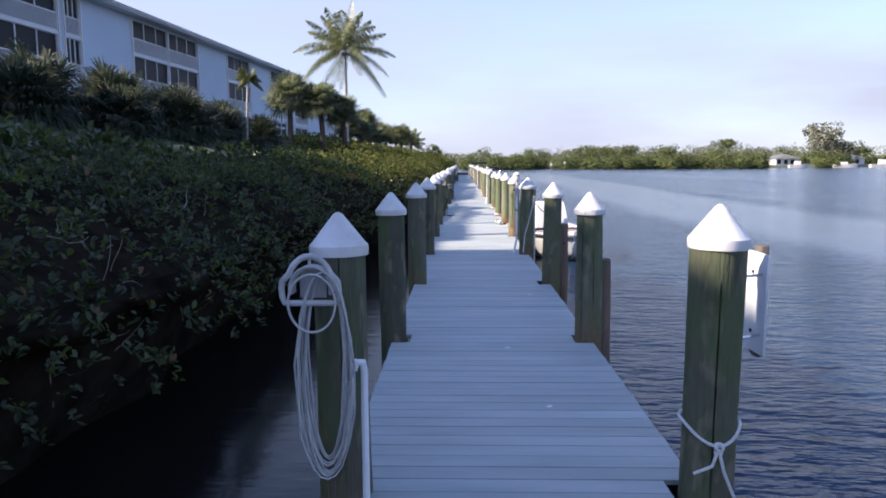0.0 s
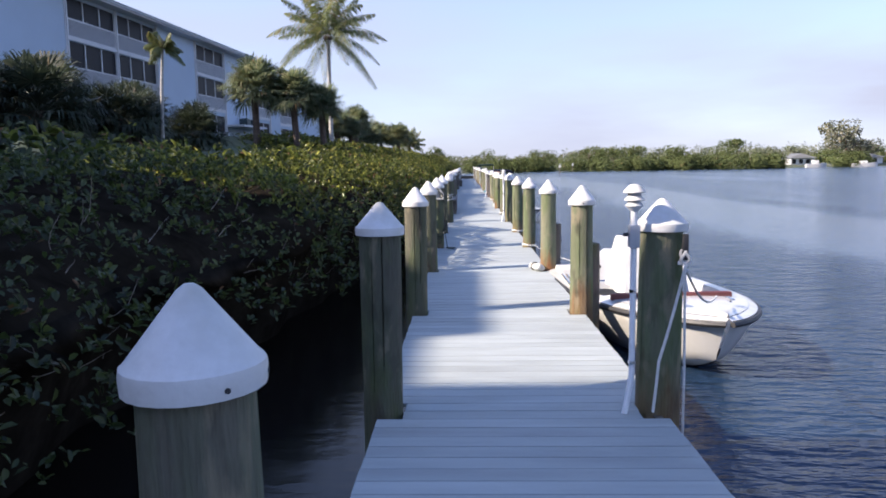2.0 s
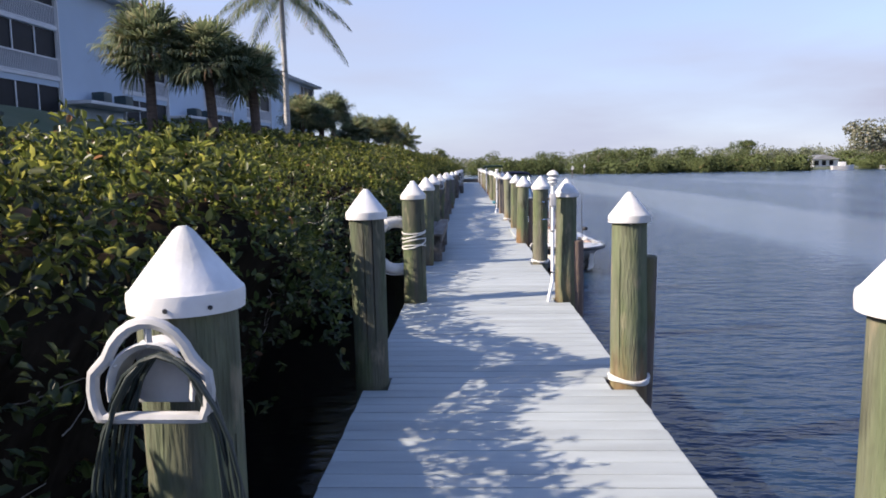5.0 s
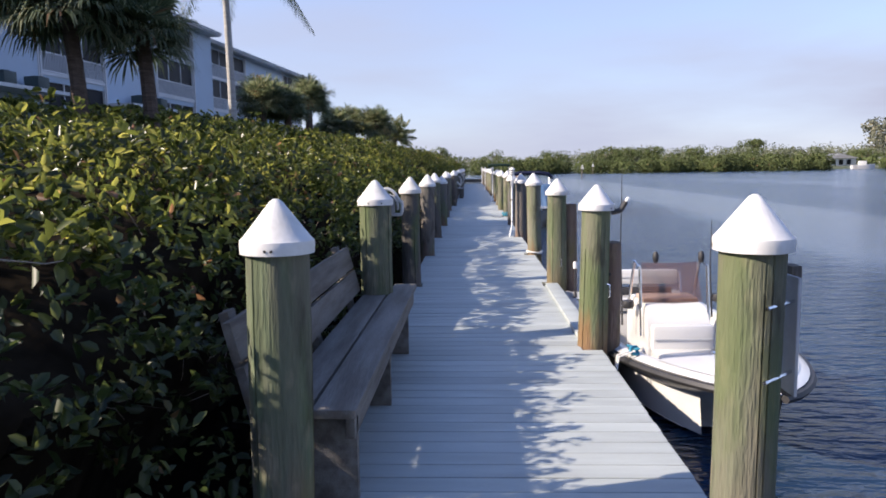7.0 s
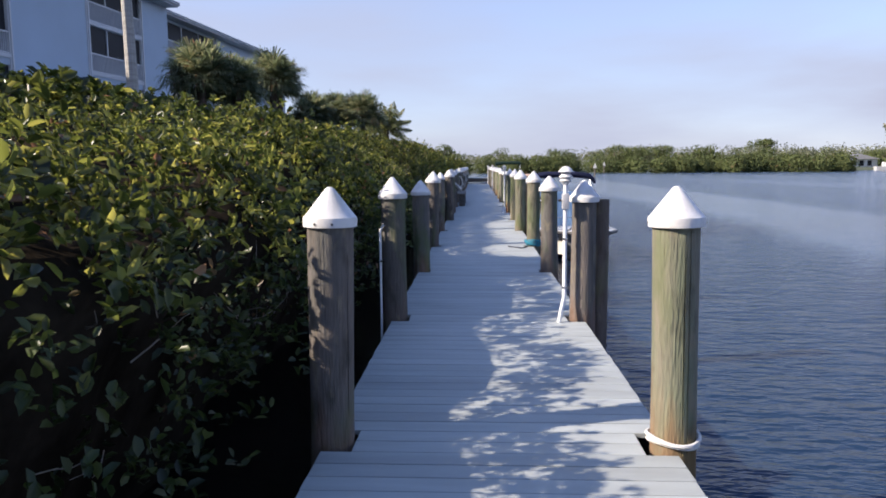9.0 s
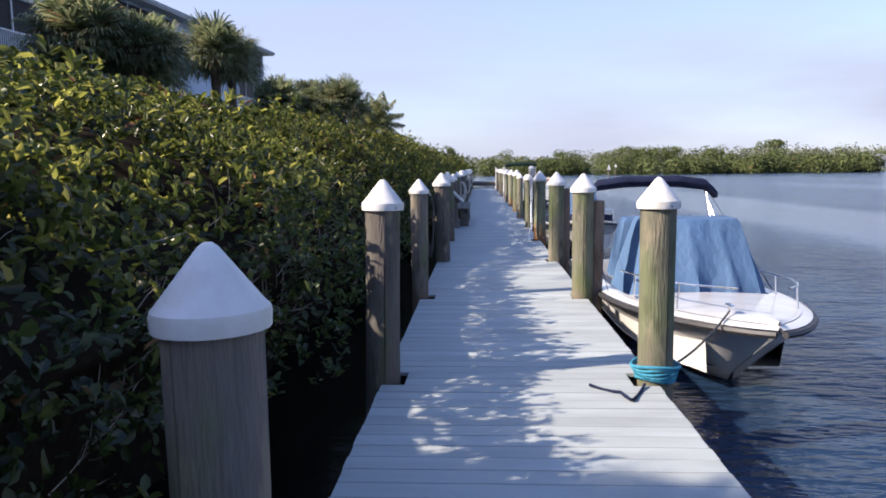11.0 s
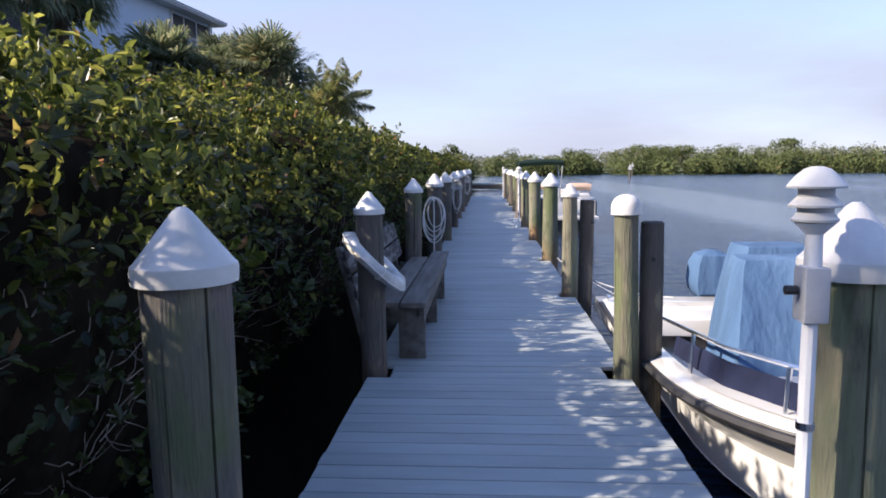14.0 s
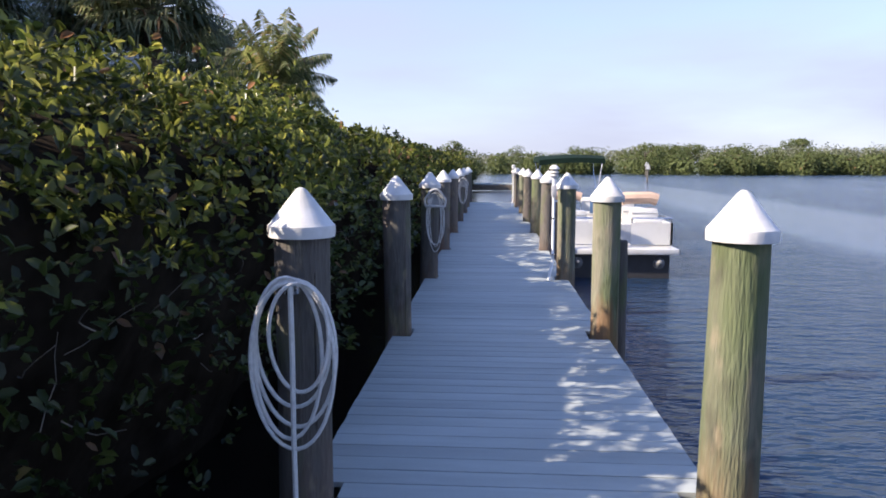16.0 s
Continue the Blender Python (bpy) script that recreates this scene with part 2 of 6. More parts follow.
def water_mat():
    m = bpy.data.materials.new("water")
    m.use_nodes = True
    n, l = m.node_tree.nodes, m.node_tree.links
    b = n["Principled BSDF"]
    b.inputs["IOR"].default_value = 1.33
    b.inputs["Roughness"].default_value = 0.15
    co = n.new("ShaderNodeTexCoord")
    heights = []
    for scale, stretch, detail, weight in ((1.5, (0.5, 1.3, 1), 2.0, 0.36), (4.6, (0.5, 1.3, 1), 2.0, 0.42), (11.0, (0.5, 1.2, 1), 3.0, 0.22), (0.12, (1, 1, 1), 2.0, 0.4)):
        mp, nz, mu = n.new("ShaderNodeMapping"), n.new("ShaderNodeTexNoise"), n.new("ShaderNodeMath")
        mp.inputs["Scale"].default_value = stretch
        mp.inputs["Rotation"].default_value = (0, 0, 0.3)
        nz.inputs["Scale"].default_value, nz.inputs["Detail"].default_value = scale, detail
        mu.operation = "MULTIPLY"
        mu.inputs[1].default_value = weight
        l.new(co.outputs["Object"], mp.inputs["Vector"])
        l.new(mp.outputs["Vector"], nz.inputs["Vector"])
        l.new(nz.outputs["Fac"], mu.inputs[0])
        heights.append(mu.outputs["Value"])
    total = heights[0]
    for h in heights[1:]:
        s2 = n.new("ShaderNodeMath")
        l.new(total, s2.inputs[0])
        l.new(h, s2.inputs[1])
        total = s2.outputs["Value"]
    bp = n.new("ShaderNodeBump")
    bp.inputs["Distance"].default_value = 0.17
    l.new(s2.outputs["Value"], bp.inputs["Height"])

    def op(kind, a, b_, clamp=False):
        q = n.new("ShaderNodeMath")
        q.operation, q.use_clamp = kind, clamp
        for i, v in enumerate((a, b_)):
            if isinstance(v, (int, float)):
                q.inputs[i].default_value = v
            else:
                l.new(v, q.inputs[i])
        return q.outputs["Value"]

    def ramp(v, a, b_, lo, hi):
        q = n.new("ShaderNodeMapRange")
        q.interpolation_type = "SMOOTHSTEP"
        for i, x in enumerate((a, b_, lo, hi)):
            q.inputs[i + 1].default_value = x
        l.new(v, q.inputs["Value"])
        return q.outputs["Result"]

    def drift(scale, stretch):
        mp, nz = n.new("ShaderNodeMapping"), n.new("ShaderNodeTexNoise")
        mp.inputs["Scale"].default_value = stretch
        nz.inputs["Scale"].default_value, nz.inputs["Detail"].default_value = scale, 4.0
        l.new(co.outputs["Object"], mp.inputs["Vector"])
        l.new(mp.outputs["Vector"], nz.inputs["Vector"])
        return nz.outputs["Fac"]

    sep = n.new("ShaderNodeSeparateXYZ")
    l.new(co.outputs["Object"], sep.inputs["Vector"])
    # a slick of smooth water along the dock, thinner slicks further out, and the lee of the hedge
    centre = op("ADD", op("MULTIPLY", drift(1.0, (0.02, 0.03, 1)), 7.0), 8.2)
    lane = ramp(op("ABSOLUTE", op("SUBTRACT", sep.outputs["X"], centre), 0.0), 5.0, 2.4, 0.0, 0.88)
    streak = ramp(drift(1.0, (0.11, 0.018, 1)), 0.52, 0.66, 0.0, 0.55)
    calm = op("MAXIMUM", lane, streak)
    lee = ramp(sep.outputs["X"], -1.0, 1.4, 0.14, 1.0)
    tone = n.new("ShaderNodeMix")                            # dark brown by the hedge, its shade and reflection put into the colour
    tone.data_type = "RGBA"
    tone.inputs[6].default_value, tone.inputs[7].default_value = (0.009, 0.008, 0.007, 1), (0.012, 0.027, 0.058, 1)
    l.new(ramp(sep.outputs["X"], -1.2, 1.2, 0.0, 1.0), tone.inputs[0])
    l.new(tone.outputs[2], b.inputs["Base Color"])
    l.new(op("MULTIPLY", op("SUBTRACT", 1.0, calm), lee), bp.inputs["Strength"])
    l.new(bp.outputs["Normal"], b.inputs["Normal"])
    return m


M_DECK = mat("deck_composite", (0.345, 0.376, 0.374), rough=0.62, vary=0.07, scale=3.0, stretch=(0.6, 3, 1), bump=0.25, fine=90, second=(0.28, 0.304, 0.30), amount=0.2, per_object=0.08)
M_FRAME = mat("deck_frame_wood", (0.13, 0.11, 0.085), rough=0.9, vary=0.3, scale=4, stretch=(1, 0.3, 2), bump=0.4, fine=40)
M_PILE = piling_mat("piling_wood", (0.120, 0.145, 0.078), (0.150, 0.152, 0.105), 0.9)
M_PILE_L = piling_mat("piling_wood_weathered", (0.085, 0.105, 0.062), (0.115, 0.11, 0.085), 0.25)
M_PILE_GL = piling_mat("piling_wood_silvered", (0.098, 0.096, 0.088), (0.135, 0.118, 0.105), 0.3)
M_PILE_G = piling_mat("piling_wood_bleached", (0.145, 0.16, 0.105), (0.185, 0.17, 0.13), 0.6)
M_FENDER = piling_mat("fender_wood", (0.10, 0.095, 0.085), (0.145, 0.13, 0.115), 0.3)
M_CAP = mat("cap_plastic", (0.62, 0.62, 0.615), rough=0.5, vary=0.07, scale=9, bump=0.15, fine=45, second=(0.50, 0.49, 0.45), amount=0.18)
M_WHITE = mat("white_gelcoat", (0.58, 0.58, 0.57), rough=0.22, vary=0.04, scale=3, bump=0.0, second=(0.52, 0.51, 0.47), amount=0.12, coat=0.4)
M_PVC = mat("white_pvc", (0.74, 0.75, 0.76), rough=0.4, vary=0.05, scale=8, bump=0.02)
M_HANGER = mat("chalky_plastic", (0.50, 0.50, 0.50), rough=0.6, vary=0.1, scale=14, bump=0.05, second=(0.36, 0.36, 0.35), amount=0.2)
M_GREYBOX = mat("grey_plastic", (0.42, 0.43, 0.45), rough=0.45, vary=0.08, scale=12, bump=0.03)
M_BLACK = mat("black_rubber", (0.025, 0.025, 0.028), rough=0.55, vary=0.2, scale=12, bump=0.1)
M_STEEL = mat("stainless", (0.72, 0.73, 0.75), rough=0.22, metal=1.0, vary=0.05, scale=10, bump=0.0)
M_ALU = mat("dull_aluminium", (0.42, 0.42, 0.43), rough=0.5, metal=0.6, vary=0.15, scale=5, bump=0.05)
M_ROPE = mat("white_rope", (0.66, 0.65, 0.62), rough=0.8, vary=0.12, scale=40, bump=0.5, fine=260)
M_HOSE_G = mat("dark_green_hose", (0.016, 0.026, 0.024), rough=0.5, vary=0.2, scale=20, bump=0.05)
M_HOSE_W = mat("pale_hose", (0.42, 0.42, 0.41), rough=0.6, vary=0.15, scale=20, bump=0.05)
M_COWL = mat("dark_grey_cowl", (0.105, 0.115, 0.13), rough=0.35, vary=0.1, scale=6, bump=0.02)
M_DARKHOSE = mat("dark_grey_hose", (0.085, 0.082, 0.078), rough=0.6, vary=0.25, scale=20, bump=0.05)
M_GREYHOSE = mat("grey_hose", (0.20, 0.19, 0.18), rough=0.6, vary=0.2, scale=20, bump=0.05)
M_BLUEROPE = mat("blue_rope", (0.03, 0.20, 0.30), rough=0.8, vary=0.25, scale=40, bump=0.5, fine=240)
M_RING = mat("life_ring_foam", (0.60, 0.60, 0.585), rough=0.6, vary=0.07, scale=14, bump=0.15, second=(0.38, 0.38, 0.36), amount=0.22)
M_BENCH = mat("bench_wood", (0.10, 0.088, 0.074), rough=0.85, vary=0.28, scale=5, stretch=(5, 0.5, 5), bump=0.5, fine=30, second=(0.17, 0.16, 0.145), amount=0.22, per_object=0.1)
M_PEEL = mat("peeling_bench_wood", (0.045, 0.040, 0.040), rough=0.85, vary=0.3, scale=13, stretch=(2.2, 0.55, 2.2), bump=0.6, fine=30, second=(0.165, 0.165, 0.165), crisp=(0.47, 0.53))
M_COVER = mat("blue_canvas", (0.050, 0.105, 0.21), rough=0.8, vary=0.14, scale=3, stretch=(1, 1, 0.3), bump=0.7, fine=3.2, second=(0.07, 0.135, 0.25), amount=0.2, bump_distance=0.1)
M_NAVY = mat("navy_canvas", (0.014, 0.018, 0.042), rough=0.9, vary=0.25, scale=5, bump=0.5, fine=9, spec=0.1, bump_distance=0.03)
M_WCOVER = mat("grey_white_canvas", (0.52, 0.52, 0.51), rough=0.8, vary=0.08, scale=4, stretch=(1, 1, 0.4), bump=0.5, fine=4, bump_distance=0.06)
M_TAN = mat("tan_vinyl", (0.50, 0.36, 0.27), rough=0.6, vary=0.1, scale=6, bump=0.08)
M_RED = mat("faded_red_trim", (0.13, 0.038, 0.034), rough=0.55, vary=0.15, scale=8, bump=0.05)
M_WALL = mat("painted_siding", (0.46, 0.54, 0.64), rough=0.75, vary=0.04, scale=0.5, bump=0.1, fine=20)
M_TRIM = mat("white_trim", (0.66, 0.66, 0.67), rough=0.6, vary=0.04, scale=2, bump=0.03)
M_ROOF = mat("grey_shingle", (0.16, 0.165, 0.17), rough=0.9, vary=0.2, scale=3, bump=0.4, fine=25)
M_CONDENSER = mat("green_sheet_metal", (0.035, 0.055, 0.055), rough=0.5, vary=0.15, scale=6, bump=0.05)
M_SCREEN = mat("dark_screen", (0.012, 0.013, 0.017), rough=0.5, vary=0.4, scale=1.5, bump=0.0, spec=0.2)
# dark blue-grey for the balcony's shade seen between the railing bars
M_BALC = mat("balcony_shade", (0.13, 0.16, 0.21), rough=0.8, vary=0.08, scale=1.0, bump=0.0)
M_TRUNK = mat("palm_trunk", (0.115, 0.085, 0.068), rough=0.95, vary=0.35, scale=4, stretch=(1, 1, 5), bump=0.8, fine=9, bump_distance=0.05)
M_COCO = mat("coconut_trunk", (0.40, 0.385, 0.36), rough=0.9, vary=0.2, scale=3, stretch=(1, 1, 6), bump=0.6, fine=8, bump_distance=0.03)
M_BARK = mat("mangrove_twig", (0.27, 0.235, 0.19), rough=0.9, vary=0.3, scale=10, bump=0.4)
M_SOIL = mat("bank_soil", (0.075, 0.08, 0.038), rough=1.0, vary=0.4, scale=0.6, bump=0.5, fine=12, second=(0.04, 0.06, 0.02), amount=0.3)
# near-black: deep shade inside the hedge, given as a colour
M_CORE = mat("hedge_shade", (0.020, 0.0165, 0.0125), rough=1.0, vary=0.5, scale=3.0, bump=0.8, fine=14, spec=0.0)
M_LEAF = leaf_mat("mangrove_leaf", (0.014, 0.021, 0.005), (0.072, 0.088, 0.019), (0.17, 0.175, 0.04), rough=0.30, through=0.45, brown=0.012)
# dark copy of the mangrove leaf, with shade put into its colour
M_LEAF_SHADE = leaf_mat("shade_mangrove_leaf", (0.013, 0.021, 0.008), (0.042, 0.062, 0.017), (0.068, 0.085, 0.025), rough=0.42, through=0.35, brown=0.01)
M_FAN = leaf_mat("fan_palm_leaf", (0.04, 0.058, 0.03), (0.12, 0.145, 0.075), (0.20, 0.20, 0.11), rough=0.5, through=0.33, brown=0.015)
# fan leaf made darker to carry the building's shade over the low clump
M_FAN_SHADE = leaf_mat("fan_leaf_shade", (0.015, 0.023, 0.014), (0.042, 0.056, 0.034), (0.07, 0.078, 0.05), rough=0.6, through=0.2, brown=0.004)
M_FROND = leaf_mat("coconut_leaf", (0.045, 0.062, 0.022), (0.11, 0.132, 0.045), (0.18, 0.165, 0.07), rough=0.45, through=0.3, brown=0.02)
M_FAR = leaf_mat("far_mangrove_leaf", (0.058, 0.078, 0.025), (0.080, 0.100, 0.031), (0.092, 0.106, 0.038), rough=0.95, through=0.15, brown=0.001)
M_FARGREY = leaf_mat("far_casuarina_leaf", (0.09, 0.10, 0.065), (0.15, 0.155, 0.10), (0.19, 0.18, 0.13), rough=0.8, through=0.1, brown=0.001)
# paler, greyer greens: distance haze is mixed into the leaf colour
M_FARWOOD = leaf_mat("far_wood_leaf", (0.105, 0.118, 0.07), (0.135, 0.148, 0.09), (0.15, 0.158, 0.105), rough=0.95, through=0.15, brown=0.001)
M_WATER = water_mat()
M_TINT = mat("smoked_acrylic", (0.14, 0.075, 0.06), rough=0.08, vary=0.1, scale=3, bump=0.0)
M_TINT.node_tree.nodes["Principled BSDF"].inputs["Alpha"].default_value = 0.4
M_GREENTARP = mat("dark_green_canvas", (0.009, 0.020, 0.015), rough=0.95, vary=0.2, scale=4, bump=0.1, spec=0.1)


# ---- mesh tools ----
def obj(name, bm, material, parent=None, label="", smooth=True):
    me = bpy.data.meshes.new(name)
    bm.to_mesh(me)
    bm.free()
    me.materials.append(material)
    if smooth:
        for p in me.polygons:
            p.use_smooth = True
        me.set_sharp_from_angle(angle=radians(35))
    ob = new(name, me)
    if parent:
        ob.parent = parent
    if label:
        ob["label"] = label
    return ob


def part(name, bm, material, parent, label=""):
    """A bmesh as one mesh object under a thing or a part."""
    return obj(name, bm, material, parent, label)


def thing(name, label, category, at=(0, 0, 0), turn=0.0, group="", kind=""):
    ob = new(name)
    ob.matrix_basis = pose(*at, 0, 0, turn)
    ob.empty_display_size = 0.2
    return tagged(ob, label, category, group, kind)


def box(bm, lo, hi, bevel=0.0, m=None):
    a, b = Vector(lo), Vector(hi)
    r = bmesh.ops.create_cube(bm, size=1.0, matrix=Matrix.Translation((a + b) / 2) @ Matrix.Diagonal((*(b - a), 1)))
    vs = r["verts"]
    if bevel:
        es = list({e for v in vs for e in v.link_edges})
        vs = list({v for f in bmesh.ops.bevel(bm, geom=es, offset=bevel, segments=2, profile=0.6, affect="EDGES")["faces"] for v in f.verts} | {v for v in vs if v.is_valid})
    if m is not None:
        bmesh.ops.transform(bm, matrix=m, verts=[v for v in vs if v.is_valid])
    return bm


def new_box(lo, hi, bevel=0.0, m=None):
    return box(bmesh.new(), lo, hi, bevel, m)


def lathe(bm, rings, n=16, at=(0, 0, 0), wobble=0.0, seed=0):
    """Rings of (radius, z) round a vertical line."""
    rnd = random.Random(seed)
    c = Vector(at)
    loops = []
    ph = rnd.uniform(0, 6)
    for r, z in rings:
        loops.append([bm.verts.new(c + Vector((r * (1 + wobble * math.sin(3 * a + ph) * math.sin(z * 2.1 + ph)) * math.cos(a), r * (1 + wobble * math.cos(2 * a - ph)) * math.sin(a), z)))
                      for a in (2 * math.pi * k / n for k in range(n))])
    for p, q in zip(loops, loops[1:]):
        for k in range(n):
            bm.faces.new((p[k], p[(k + 1) % n], q[(k + 1) % n], q[k]))
    bm.faces.new(list(reversed(loops[0])))
    bm.faces.new(loops[-1])
    return bm


def sweep(bm, pts, r, n=6, closed=False, taper=1.0):
    """A round bar along points."""
    pts = [Vector(p) for p in pts]
    k = len(pts)
    loops = []
    up = Vector((0, 0, 1))
    last = None
    for i, p in enumerate(pts):
        d = (pts[(i + 1) % k] - pts[i - 1]) if closed else (pts[min(i + 1, k - 1)] - pts[max(i - 1, 0)])
        d = d.normalized() if d.length > 1e-9 else Vector((0, 0, 1))
        if last is None:
            s = d.cross(up if abs(d.z) < 0.9 else Vector((1, 0, 0))).normalized()
        else:
            s = (last - d * last.dot(d)).normalized()
        last = s
        t = d.cross(s)
        rr = r * (1 + (taper - 1) * i / max(1, k - 1))
        loops.append([bm.verts.new(p + rr * (s * math.cos(a) + t * math.sin(a))) for a in (2 * math.pi * j / n for j in range(n))])
    pairs = list(zip(loops, loops[1:])) + ([(loops[-1], loops[0])] if closed else [])
    made = [bm.faces.new((p[j], p[(j + 1) % n], q[(j + 1) % n], q[j])) for p, q in pairs for j in range(n)]
    if not closed:
        made += [bm.faces.new(list(reversed(loops[0]))), bm.faces.new(loops[-1])]
    bmesh.ops.recalc_face_normals(bm, faces=made)
    return bm


def loft(bm, loops, close_ends=True, ring=True):
    """Skin over rows of points of equal length."""
    rows = [[bm.verts.new(p) for p in lp] for lp in loops]
    n = len(rows[0])
    for p, q in zip(rows, rows[1:]):
        for j in range(n if ring else n - 1):
            bm.faces.new((p[j], p[(j + 1) % n], q[(j + 1) % n], q[j]))
    if close_ends and ring:
        bm.faces.new(list(reversed(rows[0])))
        bm.faces.new(rows[-1])
    bmesh.ops.recalc_face_normals(bm, faces=bm.faces[:])
    return bm


def raw(name, verts, faces, material, smooth=False):
    """One mesh from arrays: verts (n, 3), faces (m, k)."""
    me = bpy.data.meshes.new(name)
    verts, faces = np.asarray(verts, np.float32), np.asarray(faces, np.int32)
    k = faces.shape[1]
    me.vertices.add(len(verts))
    me.vertices.foreach_set("co", verts.ravel())
    me.loops.add(faces.size)
    me.loops.foreach_set("vertex_index", faces.ravel())
    me.polygons.add(len(faces))
    me.polygons.foreach_set("loop_start", np.arange(0, faces.size, k, dtype=np.int32))
    me.polygons.foreach_set("loop_total", np.full(len(faces), k, np.int32))
    if smooth:
        me.polygons.foreach_set("use_smooth", np.ones(len(faces), bool))
    me.update(calc_edges=True)
    me.validate()
    me.materials.append(material)
    return new(name, me)


def leaves(pos, way, nrm, length, width, fold=0.25):
    """Ovate folded leaves as arrays: six points and two four-sided halves each."""
    n = len(pos)
    way = way / (np.linalg.norm(way, axis=1, keepdims=True) + 1e-9)
    side = np.cross(way, nrm)
    side /= np.linalg.norm(side, axis=1, keepdims=True) + 1e-9
    up = np.cross(side, way)
    L, W = length[:, None], width[:, None]
    pts = np.empty((n, 6, 3))
    pts[:, 0] = pos
    pts[:, 1] = pos + way * L * 0.35 + side * W * 0.46 + up * W * fold
    pts[:, 2] = pos + way * L * 0.75 + side * W * 0.40 + up * W * fold
    pts[:, 3] = pos + way * L - up * L * 0.06
    pts[:, 4] = pos + way * L * 0.75 - side * W * 0.40 + up * W * fold
    pts[:, 5] = pos + way * L * 0.35 - side * W * 0.46 + up * W * fold
    base = (np.arange(n) * 6)[:, None]
    f = np.concatenate([base + [0, 1, 2, 3], base + [0, 3, 4, 5]], 0)
    return pts.reshape(-1, 3), f

# ---- setting: water, banks ----
WATER_Z = -0.5
PITCH, BOARD = 3.05, 3.05 / 21
FIRST, LAST = -1, 30
HALF = 0.90
rng = np.random.default_rng(4)

bm = bmesh.new()
bmesh.ops.create_grid(bm, x_segments=2, y_segments=2, size=3500, matrix=Matrix.Translation((0, 800, WATER_Z)))
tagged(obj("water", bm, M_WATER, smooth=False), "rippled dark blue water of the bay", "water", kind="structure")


def step(a, b, v):
    t = np.clip((v - a) / (b - a), 0, 1)
    return t * t * (3 - 2 * t)


def front(y):
    """The hedge's face towards the dock."""
    y = np.asarray(y, float)
    return -2.35 + 0.80 * step(13, 19, y) + 0.37 * step(18, 27, y) - 0.22 * step(25, 26.5, y) * step(30.5, 29, y) - 0.12 * step(46, 50, y) * step(69, 65, y) - 0.05 * step(26, 42, y) + 0.10 * np.sin(y * 1.3) + 0.07 * np.sin(y * 3.1 + 1)


def crest(y):
    y = np.asarray(y, float)
    return 1.72 - 0.09 * step(17, 19, y) * step(27, 25, y) + 0.04 * step(24, 42, y) - 0.18 * step(33, 35, y) * step(43, 40, y) + 0.06 * step(42, 47, y) * step(58, 54, y) - 0.27 * step(24.5, 27, y) * step(32, 29.5, y) + 0.24 * step(52, 58, y) - 0.22 * step(66, 80, y) + 0.07 * np.sin(y * 0.9) + 0.06 * np.sin(y * 2.3 + 2)


def face_soft(y):
    """How gently the hedge rounds off from its face to its top."""
    return 0.80 - 0.44 * step(15, 19.5, y) - 0.12 * step(34, 40, y) + 0.25 * step(24.5, 26.5, y) * step(32, 30, y) + 0.30 * step(43, 47, y) * step(57, 53, y)


def hedge_top(x, y):
    """The hedge's upper surface over the plan."""
    u = np.maximum(front(y) - x, 0)
    slope = -0.01 + 0.19 * step(24, 55, np.asarray(y, float))
    soft = face_soft(np.asarray(y, float))
    return 0.15 + (crest(y) - 0.15) * (1 - np.exp(-u / soft)) + slope * np.maximum(u - 1.2, 0) + 0.07 * np.sin(x * 2.1 + y * 0.7) * np.minimum(u, 1)


def bank(x, y):
    """The land under the hedge and round the house."""
    return np.where(x > -1.9, -1.6, -1.6 + 3.6 * step(-1.9, -7.5, x) * 1.0 + 1.35 * step(-7.5, -13.5, x))


xs = np.concatenate([np.linspace(-0.6, -14, 40), np.array([-18, -25, -40, -90, -300, -900])])
ys = np.concatenate([np.array([-900, -300, -100, -40]), np.linspace(-20, 126, 74), np.array([128, 132])])
gx, gy = np.meshgrid(xs, ys)
gz = bank(gx, gy) + 0.08 * np.sin(gx * 1.1) * np.sin(gy * 0.6)
gz = np.where(gy > 126.5, -1.6, gz)
idx = np.arange(gx.size).reshape(gx.shape)
quads = np.stack([idx[:-1, :-1], idx[1:, :-1], idx[1:, 1:], idx[:-1, 1:]], -1).reshape(-1, 4)
tagged(raw("ground", np.stack([gx, gy, gz], -1).reshape(-1, 3), quads, M_SOIL, True), "dark soil bank rising behind the hedge", "ground", kind="structure")

# ---- dock ----
def board_mesh(half, name):
    b = new_box((-half, 0.0035, -0.028), (half, BOARD - 0.0035, 0.0), 0.003)
    me = bpy.data.meshes.new(name)
    b.to_mesh(me)
    b.free()
    me.materials.append(M_DECK)
    return me


B_FULL, B_NOTCH = board_mesh(HALF, "board_full"), board_mesh(0.742, "board_short")
rnd = random.Random(11)
